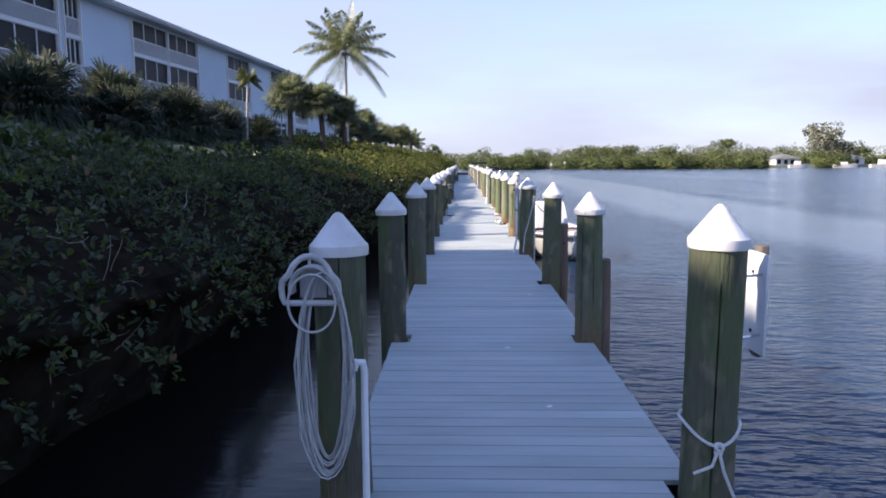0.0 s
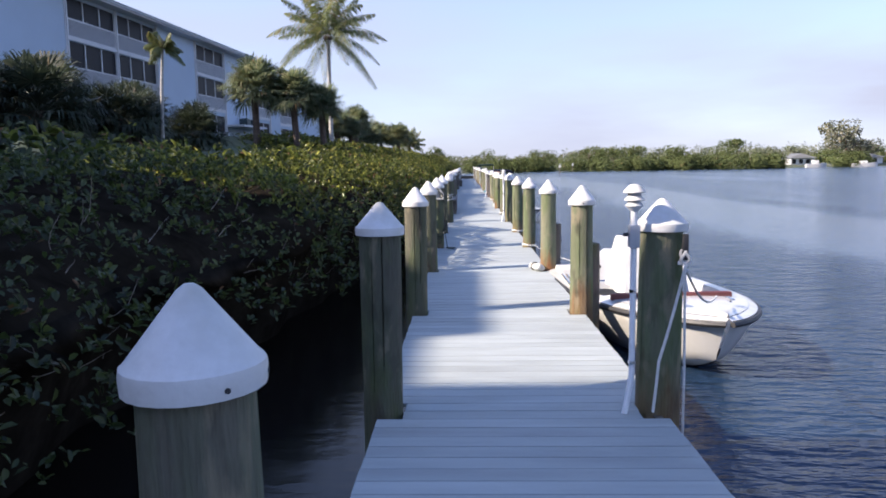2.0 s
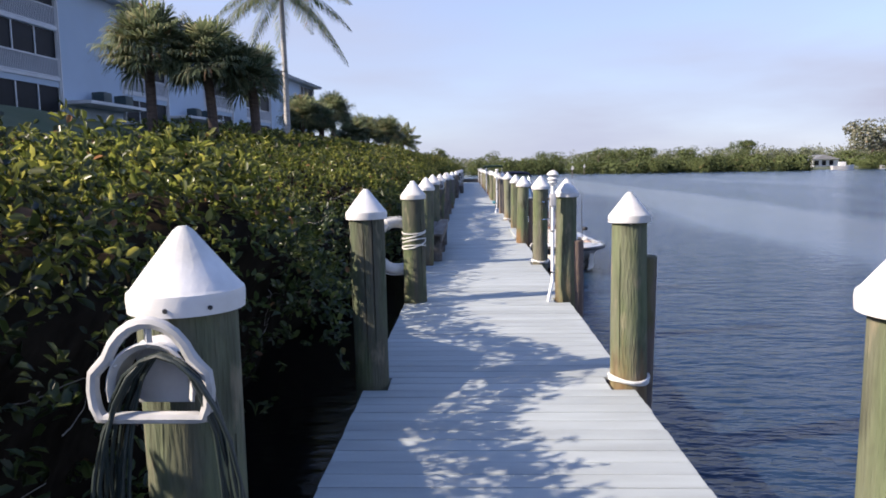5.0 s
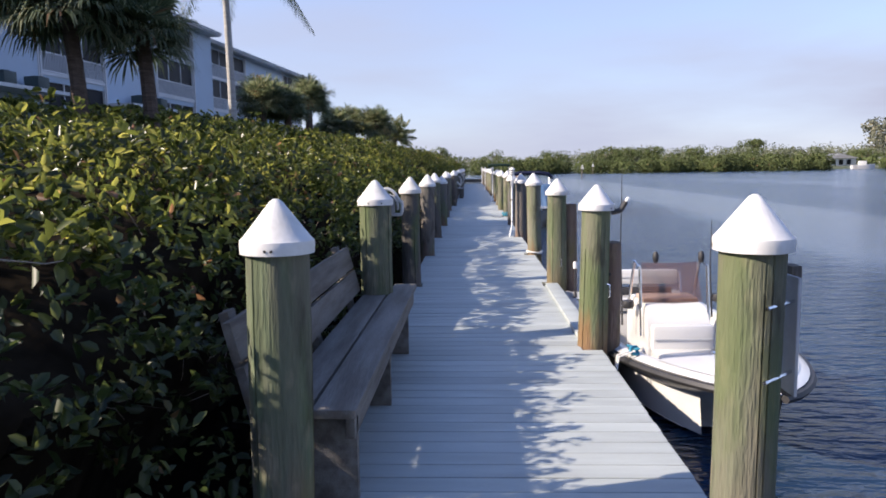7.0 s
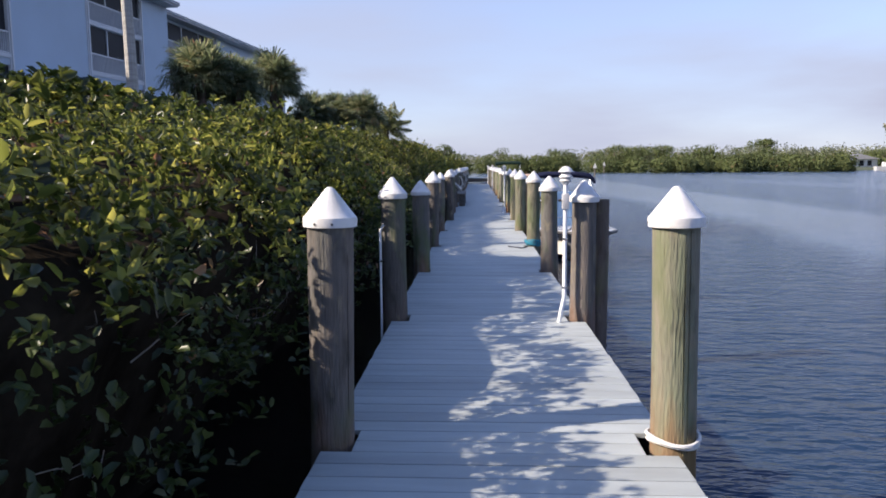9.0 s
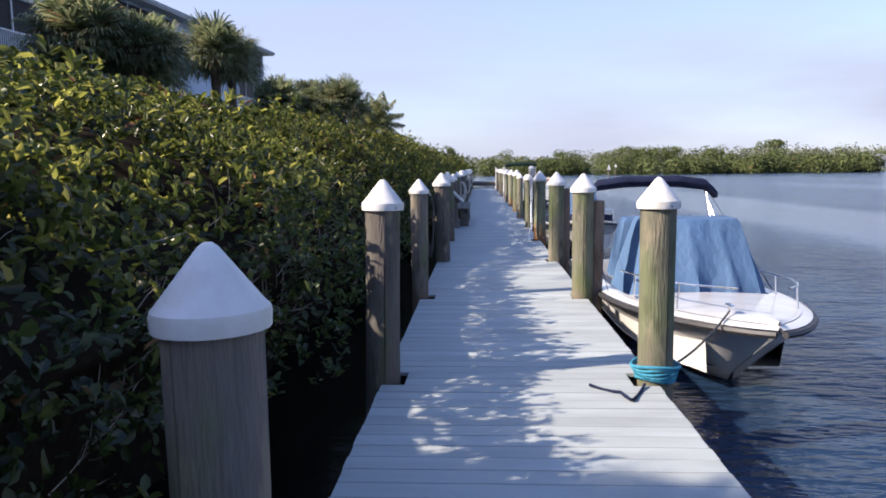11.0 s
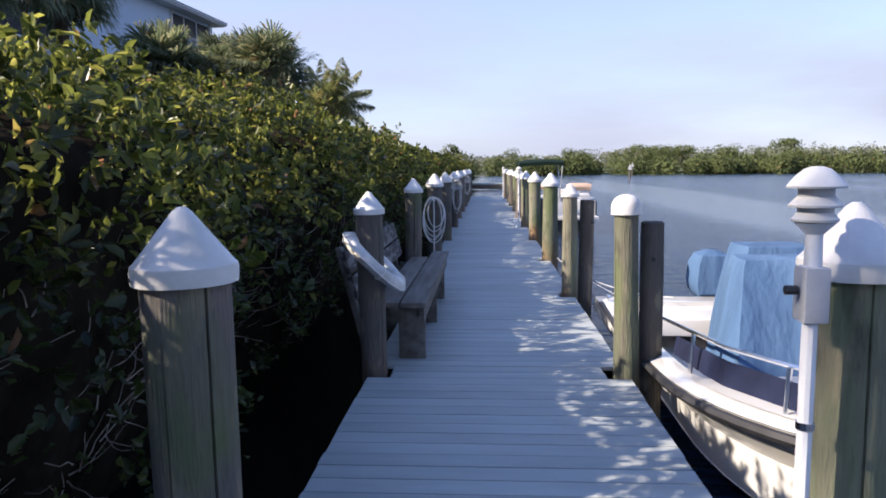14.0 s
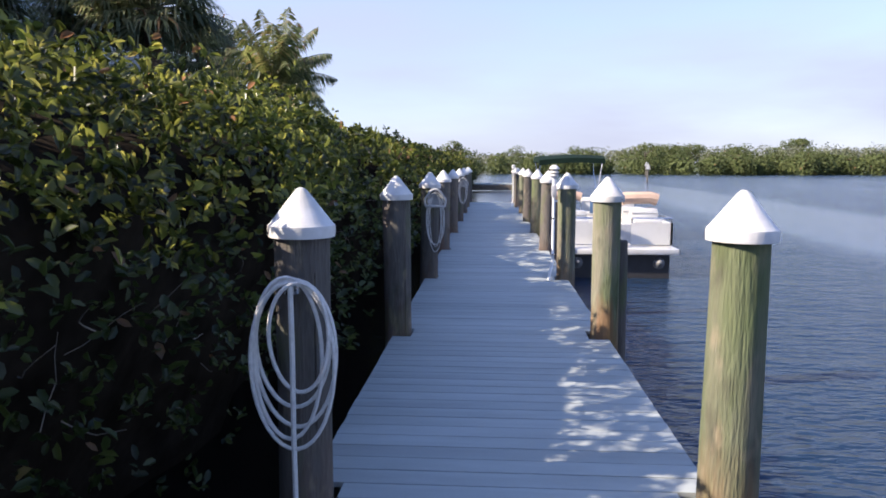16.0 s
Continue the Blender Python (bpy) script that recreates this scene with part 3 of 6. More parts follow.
for k in range(FIRST, LAST):
    y0 = PITCH * k + 0.12
    sec = thing("dock_section", "light grey composite dock decking on dark timber beams over water", "dock", (0, y0, 0), group="dock sections", kind="structure")
    for side in (-1, 1):
        part("beam", new_box((side * 0.86 - 0.025, 0, -0.24), (side * 0.86 + 0.025, PITCH, -0.03)), M_FRAME, sec)
    part("beam", new_box((-0.03, 0, -0.24), (0.03, PITCH, -0.03)), M_FRAME, sec)
    part("crossbeam", new_box((-0.74, -0.08, -0.46), (0.74, 0.02, -0.245)), M_FRAME, sec)
    for i in range(21):
        ya = i * BOARD
        notch = ya + BOARD > PITCH - 0.125 or ya < 0.115
        ob = new("board", B_NOTCH if notch else B_FULL)
        ob.parent = sec
        ob.location = (rnd.uniform(-0.004, 0.004), ya, rnd.uniform(-0.0012, 0.0012))

# ---- pilings ----
def split_post(rings, seed):
    """A round timber with long drying cracks: narrow grooves that open and close along the grain."""
    r = random.Random(seed * 7 + 1)
    cracks = [(r.uniform(0, 6.28), r.uniform(-0.2, 0.3), r.uniform(0.75, 1.3), r.uniform(0.018, 0.035)) for _ in range(3)]
    angles = [2 * math.pi * k / 22 for k in range(22)]
    for a, *_ in cracks:
        angles = [q for q in angles if abs((q - a + math.pi) % (2 * math.pi) - math.pi) > 0.09] + [(a + d) % (2 * math.pi) for d in (-0.036, 0, 0.036)]
    angles.sort()
    loops = []
    for rad, z in rings:
        row = []
        for q in angles:
            deep = 0.0
            for a, z0, z1, dd in cracks:
                if abs((q - a + math.pi) % (2 * math.pi) - math.pi) < 0.01 and z0 < z < z1:
                    deep = dd * math.sin(math.pi * (z - z0) / (z1 - z0)) ** 0.5
            s = rad * (1 + 0.012 * math.sin(3 * q + seed) * math.sin(z * 2.1 + seed)) - deep
            row.append(Vector((s * math.cos(q), s * math.sin(q), z)))
        loops.append(row)
    return loft(bmesh.new(), loops)


def piling(name, material, seed, label, top=1.14, dome=False, slim=1.0, girth=1.0):
    r = random.Random(seed)
    t = thing(name, label, "piling", group="dock pilings")
    rings = [(slim * girth * 0.118 + 0.004 * math.sin(seed + z * 2.3) - 0.003 * z, z) for z in np.linspace(-2.4, top, 22)]
    part("post", split_post(rings, seed), material, t)
    bm = bmesh.new()
    lathe(bm, [(0.137, top - 0.055), (0.1395, top + 0.002), (0.132, top + 0.045), (0.108, top + 0.09), (0.066, top + 0.118), (0.022, top + 0.128)] if dome else [(0.1375, top - 0.030), (0.1395, top + 0.004), (0.137, top + 0.018), (0.128, top + 0.026), (0.024, top + 0.160), (0.010, top + 0.170)], 22, wobble=0.006, seed=seed + 3)
    for v in bm.verts:
        v.co = Vector((v.co.x * slim, v.co.y * slim, top + (v.co.z - top) * slim))
    c = part("cap", bm, M_CAP, t, "white conical plastic cap")
    for a in (r.uniform(0, 6), r.uniform(0, 6)):
        part("nail", lathe(bmesh.new(), [(0.006, 0), (0.006, 0.004)], 6), M_BLACK, c).matrix_basis = pose(0.1375 * slim * math.cos(a), 0.1375 * slim * math.sin(a), top - 0.012 * slim) @ Matrix.Rotation(a, 4, "Z") @ Matrix.Rotation(radians(90), 4, "Y")
    return t


right_kinds = [piling("dock_piling", M_PILE, s, "round greenish treated timber piling with a white conical cap") for s in (1, 2, 3)]
pale_kind = piling("dock_piling", M_PILE_G, 4, "round bleached grey-green timber piling with a white conical cap")
dome_kind = piling("dock_piling", M_PILE_G, 9, "slender bleached timber piling with a small white domed cap", top=1.19, dome=True, slim=0.74)
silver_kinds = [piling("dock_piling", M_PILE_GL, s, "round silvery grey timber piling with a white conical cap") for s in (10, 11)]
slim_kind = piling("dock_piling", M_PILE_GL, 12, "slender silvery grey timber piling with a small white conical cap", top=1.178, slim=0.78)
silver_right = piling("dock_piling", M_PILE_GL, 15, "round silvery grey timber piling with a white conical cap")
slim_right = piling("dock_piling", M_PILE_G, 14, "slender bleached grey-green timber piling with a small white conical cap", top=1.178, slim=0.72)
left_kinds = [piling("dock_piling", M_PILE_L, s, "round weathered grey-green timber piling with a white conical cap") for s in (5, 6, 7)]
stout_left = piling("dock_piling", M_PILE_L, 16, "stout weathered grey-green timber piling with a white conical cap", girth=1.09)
stout_right = piling("dock_piling", M_PILE, 17, "stout greenish treated timber piling with a white conical cap and rope", girth=1.09)
rnd = random.Random(21)
TIP_R = {1: 1.40, 7: 1.31, 8: 1.29, 11: 1.29, 12: 1.29, 14: 1.30, 15: 1.29, 20: 1.264, 21: 1.25}
SHIFT_Y = {4: 0.24, 9: 0.21, 19: 0.24}
used, STANDS = set(), {}
for k in range(FIRST, LAST + 1):
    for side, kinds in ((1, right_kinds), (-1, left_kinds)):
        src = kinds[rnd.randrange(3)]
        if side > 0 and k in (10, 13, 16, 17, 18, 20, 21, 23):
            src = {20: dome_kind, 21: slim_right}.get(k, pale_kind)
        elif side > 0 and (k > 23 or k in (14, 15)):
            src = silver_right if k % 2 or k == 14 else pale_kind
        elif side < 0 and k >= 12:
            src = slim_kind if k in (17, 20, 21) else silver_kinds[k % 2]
        if k == 1 or (k, side) in ((9, -1), (11, -1)):
            src = stout_right if side > 0 else stout_left
        h = TIP_R.get(k, 1.33) if side > 0 else {1: 1.365, 11: 1.35, 15: 1.24, 17: 1.29, 20: 1.27, 21: 1.31}.get(k, 1.335)
        m = pose(({1: 0.90, 3: 0.93, 4: 0.89, 11: 0.838, 12: 0.905, 13: 0.91, 16: 0.90, 17: 0.858, 19: 0.915, 21: 0.855, 22: 0.90}.get(k, 0.882) if side > 0 else {1: -0.845, 2: -0.895, 4: -0.885, 9: -0.795, 10: -0.845, 11: -0.892, 16: -0.91, 17: -0.912, 18: -0.815, 21: -0.905}.get(k, -0.868)) + rnd.uniform(-0.012, 0.012), PITCH * k + (SHIFT_Y.get(k, 0.12) if side > 0 else 0.12), h - 1.308, rnd.uniform(-0.9, 0.9), rnd.uniform(-0.9, 0.9), rnd.uniform(0, 360))
        wide = {(-1, 11): 1.04, (-1, 4): 1.10, (1, 4): 1.16}.get((side, k), 1)
        m = m @ Matrix.Diagonal((wide, wide, 1, 1))
        STANDS[side, k] = m.translation.copy()
        if src in used:
            copy_thing(src, m)
        else:
            src.matrix_basis = m
            used.add(src)

# shorter fender piles on the water side
def fender(seed):
    t = thing("fender_pile", "shorter bare timber fender pile bolted beside a dock piling", "piling", group="fender piles")
    part("post", lathe(bmesh.new(), [(0.079 + 0.003 * math.sin(z * 3 + seed), z) for z in np.linspace(-3.2, -0.012, 9)] + [(0.070, 0.0)], 16, wobble=0.02, seed=seed), M_FENDER, t)
    part("bolt", lathe(bmesh.new(), [(0.016, 0), (0.016, 0.02)], 8), M_BLACK, t).matrix_basis = pose(-0.074, -0.02, -0.25, 0, -90, 0)
    return t


f0 = fender(3)
first = True
for k, top in ((2, 0.72), (3, 0.78), (5, 0.72), (6, 0.68), (8, 0.86), (9, 0.66), (11, 0.83), (12, 0.98), (14, 1.12), (17, 1.04), (18, 1.08), (20, 1.05), (21, 1.06), (23, 0.80), (25, 0.8)):
    m = pose({3: 1.07, 12: 1.085, 14: 1.05, 17: 1.02, 18: 1.03, 20: 1.07, 21: 1.055}.get(k, 0.995) + rnd.uniform(-0.008, 0.012), PITCH * k + 0.20, top, rnd.uniform(-1, 1), rnd.uniform(-1, 1), rnd.uniform(0, 360))
    if first:
        f0.matrix_basis, first = m, False
    else:
        copy_thing(f0, m)

# ---- hedge ----
def face_back(z, top, y):
    """How far the hedge's face lies behind its foremost line at a height: rounded above, undercut below."""
    soft = face_soft(y)
    u = -soft * np.log(1 - np.clip((z - 0.15) / (top - 0.15), 0, 0.96))
    least = -soft * np.log(1 - 0.45 / (top - 0.15))
    return np.maximum(u, least) + 0.7 * np.maximum(0.6 - z, 0)


def hedge_points(y0, y1, per_m2, depth, seed):
    """Points and outward directions on the hedge's face and top."""
    r = np.random.default_rng(seed)
    n_face, n_top = int((y1 - y0) * 3.0 * per_m2), int((y1 - y0) * depth * per_m2)
    y = r.uniform(y0, y1, n_face)
    top = crest(y)
    z = -0.45 + (0.97 * top + 0.45) * r.uniform(0, 1, n_face) ** 0.72
    x = front(y) - face_back(z, top, y) + r.normal(0, 0.12, n_face) + 0.07 * np.sin(y * 2.7 + z * 4) + 0.11 * np.sin(y * 9 + 3 * np.sin(z * 6)) * np.sin(z * 8 + 2 * np.sin(y * 5))
    face = np.stack([x, y, z], -1)
    bare = step(18, 14, y)                                     # few leaves low down, fewer on the first stretch so the dark core shows as shade
    keep = (z > 1.10 + 0.30 * bare + r.normal(0, 0.13, n_face)) | (r.uniform(0, 1, n_face) < 0.085 - 0.045 * bare)
    face, n_face = face[keep], int(keep.sum())
    high = step(0.8, 1.3, face[:, 2])                          # the lower ones hang every way
    fd = np.stack([0.25 + 0.55 * high, r.normal(0, 1, n_face) * (0.7 - 0.35 * high), 0.45 * high + r.normal(0, 1, n_face) * 0.6 * (1 - high)], -1)
    y = r.uniform(y0, y1, n_top)
    u = depth * r.uniform(0, 1, n_top) ** 1.15
    x = front(y) - u
    z = hedge_top(x, y) + 0.07 * np.sin(y * 7 + 2 * np.sin(x * 5)) * np.sin(x * 8 + 2 * np.sin(y * 4)) + r.normal(0.0, 0.07, n_top) + 0.18 * (r.uniform(0, 1, n_top) > 0.95)
    top = np.stack([x, y, z], -1)
    td = np.stack([np.full(n_top, 0.35), r.normal(0, 0.3, n_top), np.full(n_top, 0.9)], -1)
    return np.concatenate([face, top]), np.concatenate([fd, td])


def clusters(p, d, each, length, seed, spread=0.9):
    """Whorls of leaves round shoot tips."""
    r = np.random.default_rng(seed)
    n = len(p)
    pos = np.repeat(p, each, 0)
    axis = np.repeat(d / np.linalg.norm(d, axis=1, keepdims=True), each, 0) + r.normal(0, 0.12, (n * each, 3))
    rand = r.normal(0, 1, (n * each, 3))
    out = rand - (rand * axis).sum(1, keepdims=True) * axis
    out /= np.linalg.norm(out, axis=1, keepdims=True) + 1e-9
    way = axis * r.uniform(0.25, 1.0, (n * each, 1)) + out * spread
    L = length * r.uniform(0.65, 1.25, n * each)
    pos = pos + r.normal(0, 0.022, pos.shape)
    return leaves(pos, way, axis + r.normal(0, 0.25, axis.shape), L, L * r.uniform(0.42, 0.6, n * each))


def join(parts, material, label):
    offs = np.cumsum([0] + [len(v) for v, _ in parts])
    tagged(raw("mangrove_hedge", np.concatenate([v for v, _ in parts]), np.concatenate([f + o for (_, f), o in zip(parts, offs)]), material), label, "hedge", kind="stuff")


def hedge_leaves(bands, behind, low):
    """Leaves on the face and top of a stretch of hedge and on the slope behind it; those under the height low come apart."""
    upper, lower = [], []
    for y0, y1, dens, depth, each, length, seed in bands:
        p, d = hedge_points(y0, y1, dens, depth, seed)
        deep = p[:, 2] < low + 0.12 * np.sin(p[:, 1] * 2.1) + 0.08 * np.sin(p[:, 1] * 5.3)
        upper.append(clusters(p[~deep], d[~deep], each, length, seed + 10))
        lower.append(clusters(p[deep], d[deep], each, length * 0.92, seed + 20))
    y0, y1, n = behind
    r = np.random.default_rng(8)
    y = r.uniform(y0, y1, n)
    x = front(y) - 2.4 - 8.6 * r.uniform(0, 1, n) ** 1.2
    p = np.stack([x, y, hedge_top(x, y) + r.normal(0, 0.12, n)], -1)
    upper.append(clusters(p, np.stack([np.full(n, 0.3), r.normal(0, 0.3, n), np.full(n, 0.9)], -1), 6, 0.16, 9))
    return upper, lower


# the first stretch lies in shade, so its leaves take the dark copy
darkened, darkened_low = hedge_leaves(((-4, 15.5, 60, 2.6, 6, 0.070, 1),), (-4, 15.5, 2600), 0.3)
join(darkened + darkened_low, M_LEAF_SHADE, "dense mangrove hedge with shade put into its dull dark green leaf colour")
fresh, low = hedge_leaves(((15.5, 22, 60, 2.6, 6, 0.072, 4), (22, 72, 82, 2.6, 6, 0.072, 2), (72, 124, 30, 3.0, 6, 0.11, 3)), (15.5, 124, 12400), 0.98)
join(fresh, M_LEAF, "dense glossy green mangrove hedge growing along the dock")
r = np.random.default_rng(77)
n = 2600                                                     # leaves further in, coloured dark for shade
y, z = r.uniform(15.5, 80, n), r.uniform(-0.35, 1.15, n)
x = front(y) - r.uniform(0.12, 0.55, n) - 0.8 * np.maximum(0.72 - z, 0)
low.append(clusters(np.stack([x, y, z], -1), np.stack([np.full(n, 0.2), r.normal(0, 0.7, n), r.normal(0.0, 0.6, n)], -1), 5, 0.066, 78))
join(low, M_LEAF_SHADE, "leaves low in the mangrove hedge with shade put into their dull colour")

# hull behind the leaves: blocks light and stands in for the hedge's inner shade
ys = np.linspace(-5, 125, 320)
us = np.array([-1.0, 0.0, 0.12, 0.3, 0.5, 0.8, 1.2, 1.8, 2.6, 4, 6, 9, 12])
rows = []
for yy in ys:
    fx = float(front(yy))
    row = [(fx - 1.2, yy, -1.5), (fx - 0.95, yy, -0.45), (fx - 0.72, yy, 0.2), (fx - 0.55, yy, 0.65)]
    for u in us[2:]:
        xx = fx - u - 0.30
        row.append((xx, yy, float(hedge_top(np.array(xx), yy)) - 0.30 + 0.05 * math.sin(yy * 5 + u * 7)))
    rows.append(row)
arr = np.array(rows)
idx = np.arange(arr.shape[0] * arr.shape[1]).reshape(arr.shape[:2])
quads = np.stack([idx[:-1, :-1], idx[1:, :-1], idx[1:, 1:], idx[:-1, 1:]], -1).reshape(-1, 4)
tagged(raw("hedge_interior", arr.reshape(-1, 3), quads, M_CORE, True), "near-black inner skin standing for shade inside the mangrove hedge", "hedge", kind="stuff")

bm = bmesh.new()
rr = random.Random(5)
for i in range(1300):
    yy = rr.uniform(0, 78) if i < 600 else rr.uniform(47, 66)
    z0 = rr.uniform(-0.5, 1.2)
    p = Vector((float(front(yy)) - 0.25 - 0.4 * max(z0 - 0.3, 0) - 0.75 * max(0.72 - z0, 0), yy, z0))
    d = Vector((rr.uniform(0.0, 0.7), rr.uniform(-1, 1), rr.uniform(-0.3, 0.9))).normalized()
    ln = rr.uniform(0.12, 0.42)
    pts = [p]
    for _ in range(4):
        d = (d + Vector((rr.uniform(-0.35, 0.35), rr.uniform(-0.45, 0.45), rr.uniform(-0.25, 0.5)))).normalized()
        p = p + d * ln * 0.25
        pts.append(p)
    sweep(bm, pts, rr.uniform(0.002, 0.005), 4, taper=0.4)
tagged(obj("hedge_twigs", bm, M_BARK), "thin bare grey-brown twigs and roots among the mangrove leaves", "branches", kind="stuff")

# ---- apartment house ----
HX, HM = -20.9, 0.078      # the front runs a little towards the dock
def front_x(y):
    return HX + HM * (y - 50)


HOUSE_TURN = -math.degrees(math.atan(HM))
BACK = -1.55                                        # the last block stands back from the rest
house = thing("apartment_building", "three-storey pale blue-white apartment building with screened balconies", "building", (front_x(50.0), 50.0, 0), HOUSE_TURN)
BAYS = ((-20.5, -9.8, 2), (-6.0, -4.2, 0), (5.5, 16.0, 2), (21.5, 26.5, 1), (33.4, 38.4, 1), (38.9, 40.4, 3), (45.8, 55.2, 2), (60.8, 65.9, 1), (71.3, 76.2, 1), (81.5, 89.0, 2), (98.4, 103.3, 1))
FLOORS = (3.7, 6.2, 8.65)
TOP = 10.9
WIN = ((4.5, 5.75), (7.15, 8.45), (9.65, 10.72))
K = math.sqrt(1 + HM * HM)
S = lambda y: (y - 50.0) * K
spans, at = [], -24.0
for a, b, kind in BAYS:
    if kind == 0:
        continue
    spans.append((at, a, False)), spans.append((a, b, True))
    at = b
spans.append((at, 103.8, False))
for a, b, bay in spans:
    sa, sb = S(a), S(b)
    if sb - sa < 0.05:
        continue
    if not bay:
        if a < 78 < b:
            part("wall", new_box((-9, sa, 2.2), (0.0, S(79.2), TOP)), M_WALL, house)
            part("wall", new_box((-9, S(79.2), 2.2), (BACK, sb, TOP)), M_WALL, house)
            continue
        ox = BACK if a > 78 else 0.0
        part("wall", new_box((-9, sa, 2.2), (ox, sb, TOP)), M_WALL, house)
        if not ox:
            part("ledge", new_box((0.0, sa + 0.1, 4.98), (1.5, sb - 0.1, 5.14)), M_TRIM, house)
            for q in (0.35, 0.72):
                ac = part("condenser", new_box((0.35, sa + q * (sb - sa), 5.141), (1.05, sa + q * (sb - sa) + 0.75, 5.72), 0.03), M_CONDENSER, house, "dark green air-conditioning condenser")
                part("fan_guard", lathe(bmesh.new(), [(0.28, 5.722), (0.28, 5.75), (0.22, 5.76)], 16, (0.70, sa + q * (sb - sa) + 0.375, 0)), M_BLACK, ac)
        continue
    ox = BACK if a > 78 else 0.0
    mark = set(house.children)
    part("wall", new_box((-9, sa, 2.2), (-1.3, sb, TOP)), M_WALL, house)
    for i, fz in enumerate(FLOORS):
        part("floor_slab", new_box((-1.3, sa, fz - 0.16), (0.06, sb, fz)), M_TRIM, house)
        w0, w1 = WIN[i]
        nb = max(1, round((sb - sa) / 1.6))
        half = 2 if sb - sa > 8 else 1
        bal = part("balcony", new_box((-0.06, sa + 0.1, fz), (-0.03, sb - 0.1, w0 - 0.04)), M_BALC, house, "dark sheet standing for shade behind the railing")
        bmr = bmesh.new()
        for s in np.arange(sa + 0.12, sb - 0.1, 0.115):
            box(bmr, (-0.02, s - 0.014, fz + 0.06), (0.012, s + 0.014, w0 - 0.06))
        box(bmr, (-0.035, sa + 0.1, w0 - 0.08), (0.03, sb - 0.1, w0 - 0.01))
        box(bmr, (-0.035, sa + 0.1, fz + 0.02), (0.03, sb - 0.1, fz + 0.08))
        part("railing", bmr, M_TRIM, bal, "white balcony railing")
        edges = np.linspace(sa + 0.1, sb - 0.1, 3 * half + 1)
        for j, (p, q) in enumerate(zip(edges, edges[1:])):
            wn = part("window", new_box((-0.10, p + 0.03, w0), (-0.07, q - 0.03, w1)), M_SCREEN, house, "dark insect-screen panel")
            part("frame", new_box((-0.11, p - 0.03, w0 - 0.02), (-0.02, p + 0.03, w1 + 0.05)), M_TRIM, wn)
        part("header", new_box((-0.14, sa, w1), (0.0, sb, FLOORS[i + 1] - 0.16 if i < 2 else TOP)), M_WALL, house)
    for s in ([sa, sb] + ([(sa + sb) / 2] if sb - sa > 8 else [])):
        part("column", new_box((-0.16, s - 0.09, 2.2), (0.05, s + 0.09, TOP)), M_TRIM, house)
        part("column", new_box((0.05, s - 0.04, 2.2), (0.12, s + 0.04, TOP)), M_TRIM, house)
    for ob in set(house.children) - mark:
        ob.location.x = ox
for y0, y1, ox in ((-24.0, 79.2, 0.0), (79.4, 104.3, BACK)):
    part("eave", new_box((-9.5, S(y0), TOP), (0.75 + ox, S(y1), TOP + 0.16)), M_TRIM, house)
    part("gutter", sweep(bmesh.new(), [(0.80 + ox, S(y0), TOP + 0.13), (0.80 + ox, S(y1), TOP + 0.13)], 0.06, 8), M_TRIM, house)
    bm = bmesh.new()
    loft(bm, [[Vector((0.85 + ox, s, TOP + 0.17)), Vector((0.85 + ox, s, TOP + 0.25)), Vector((-5.0, s, TOP + 1.6 + 0.12 * ox)), Vector((-10, s, TOP + 0.25)), Vector((-10, s, TOP + 0.17))] for s in (S(y0), S(y1))])
    part("roof", bm, M_ROOF, house)

# unseen wing, added and stepped in height to cast the shade over the first stretch of dock
wing = thing("apartment_wing", "unseen apartment wing added to shade the first stretch of dock", "building", (0, 0, 0))
part("wall", new_box((-19.5, -30, 2.2), (-14.0, 8.0, 10.8)), M_WALL, wing)
part("wall", new_box((-19.5, 8.0, 2.2), (-16.4, 9.7, 10.35)), M_WALL, wing)
part("wall", new_box((-19.5, 9.7, 2.2), (-16.4, 13.5, 10.70)), M_WALL, wing)
part("roof", new_box((-20, -30.5, 10.8), (-13.9, 8.1, 11.1)), M_ROOF, wing)
part("roof", new_box((-20, 8.1, 10.35), (-16.35, 9.7, 10.6)), M_ROOF, wing)
part("roof", new_box((-20, 9.7, 10.70), (-16.3, 13.6, 10.97)), M_ROOF, wing)

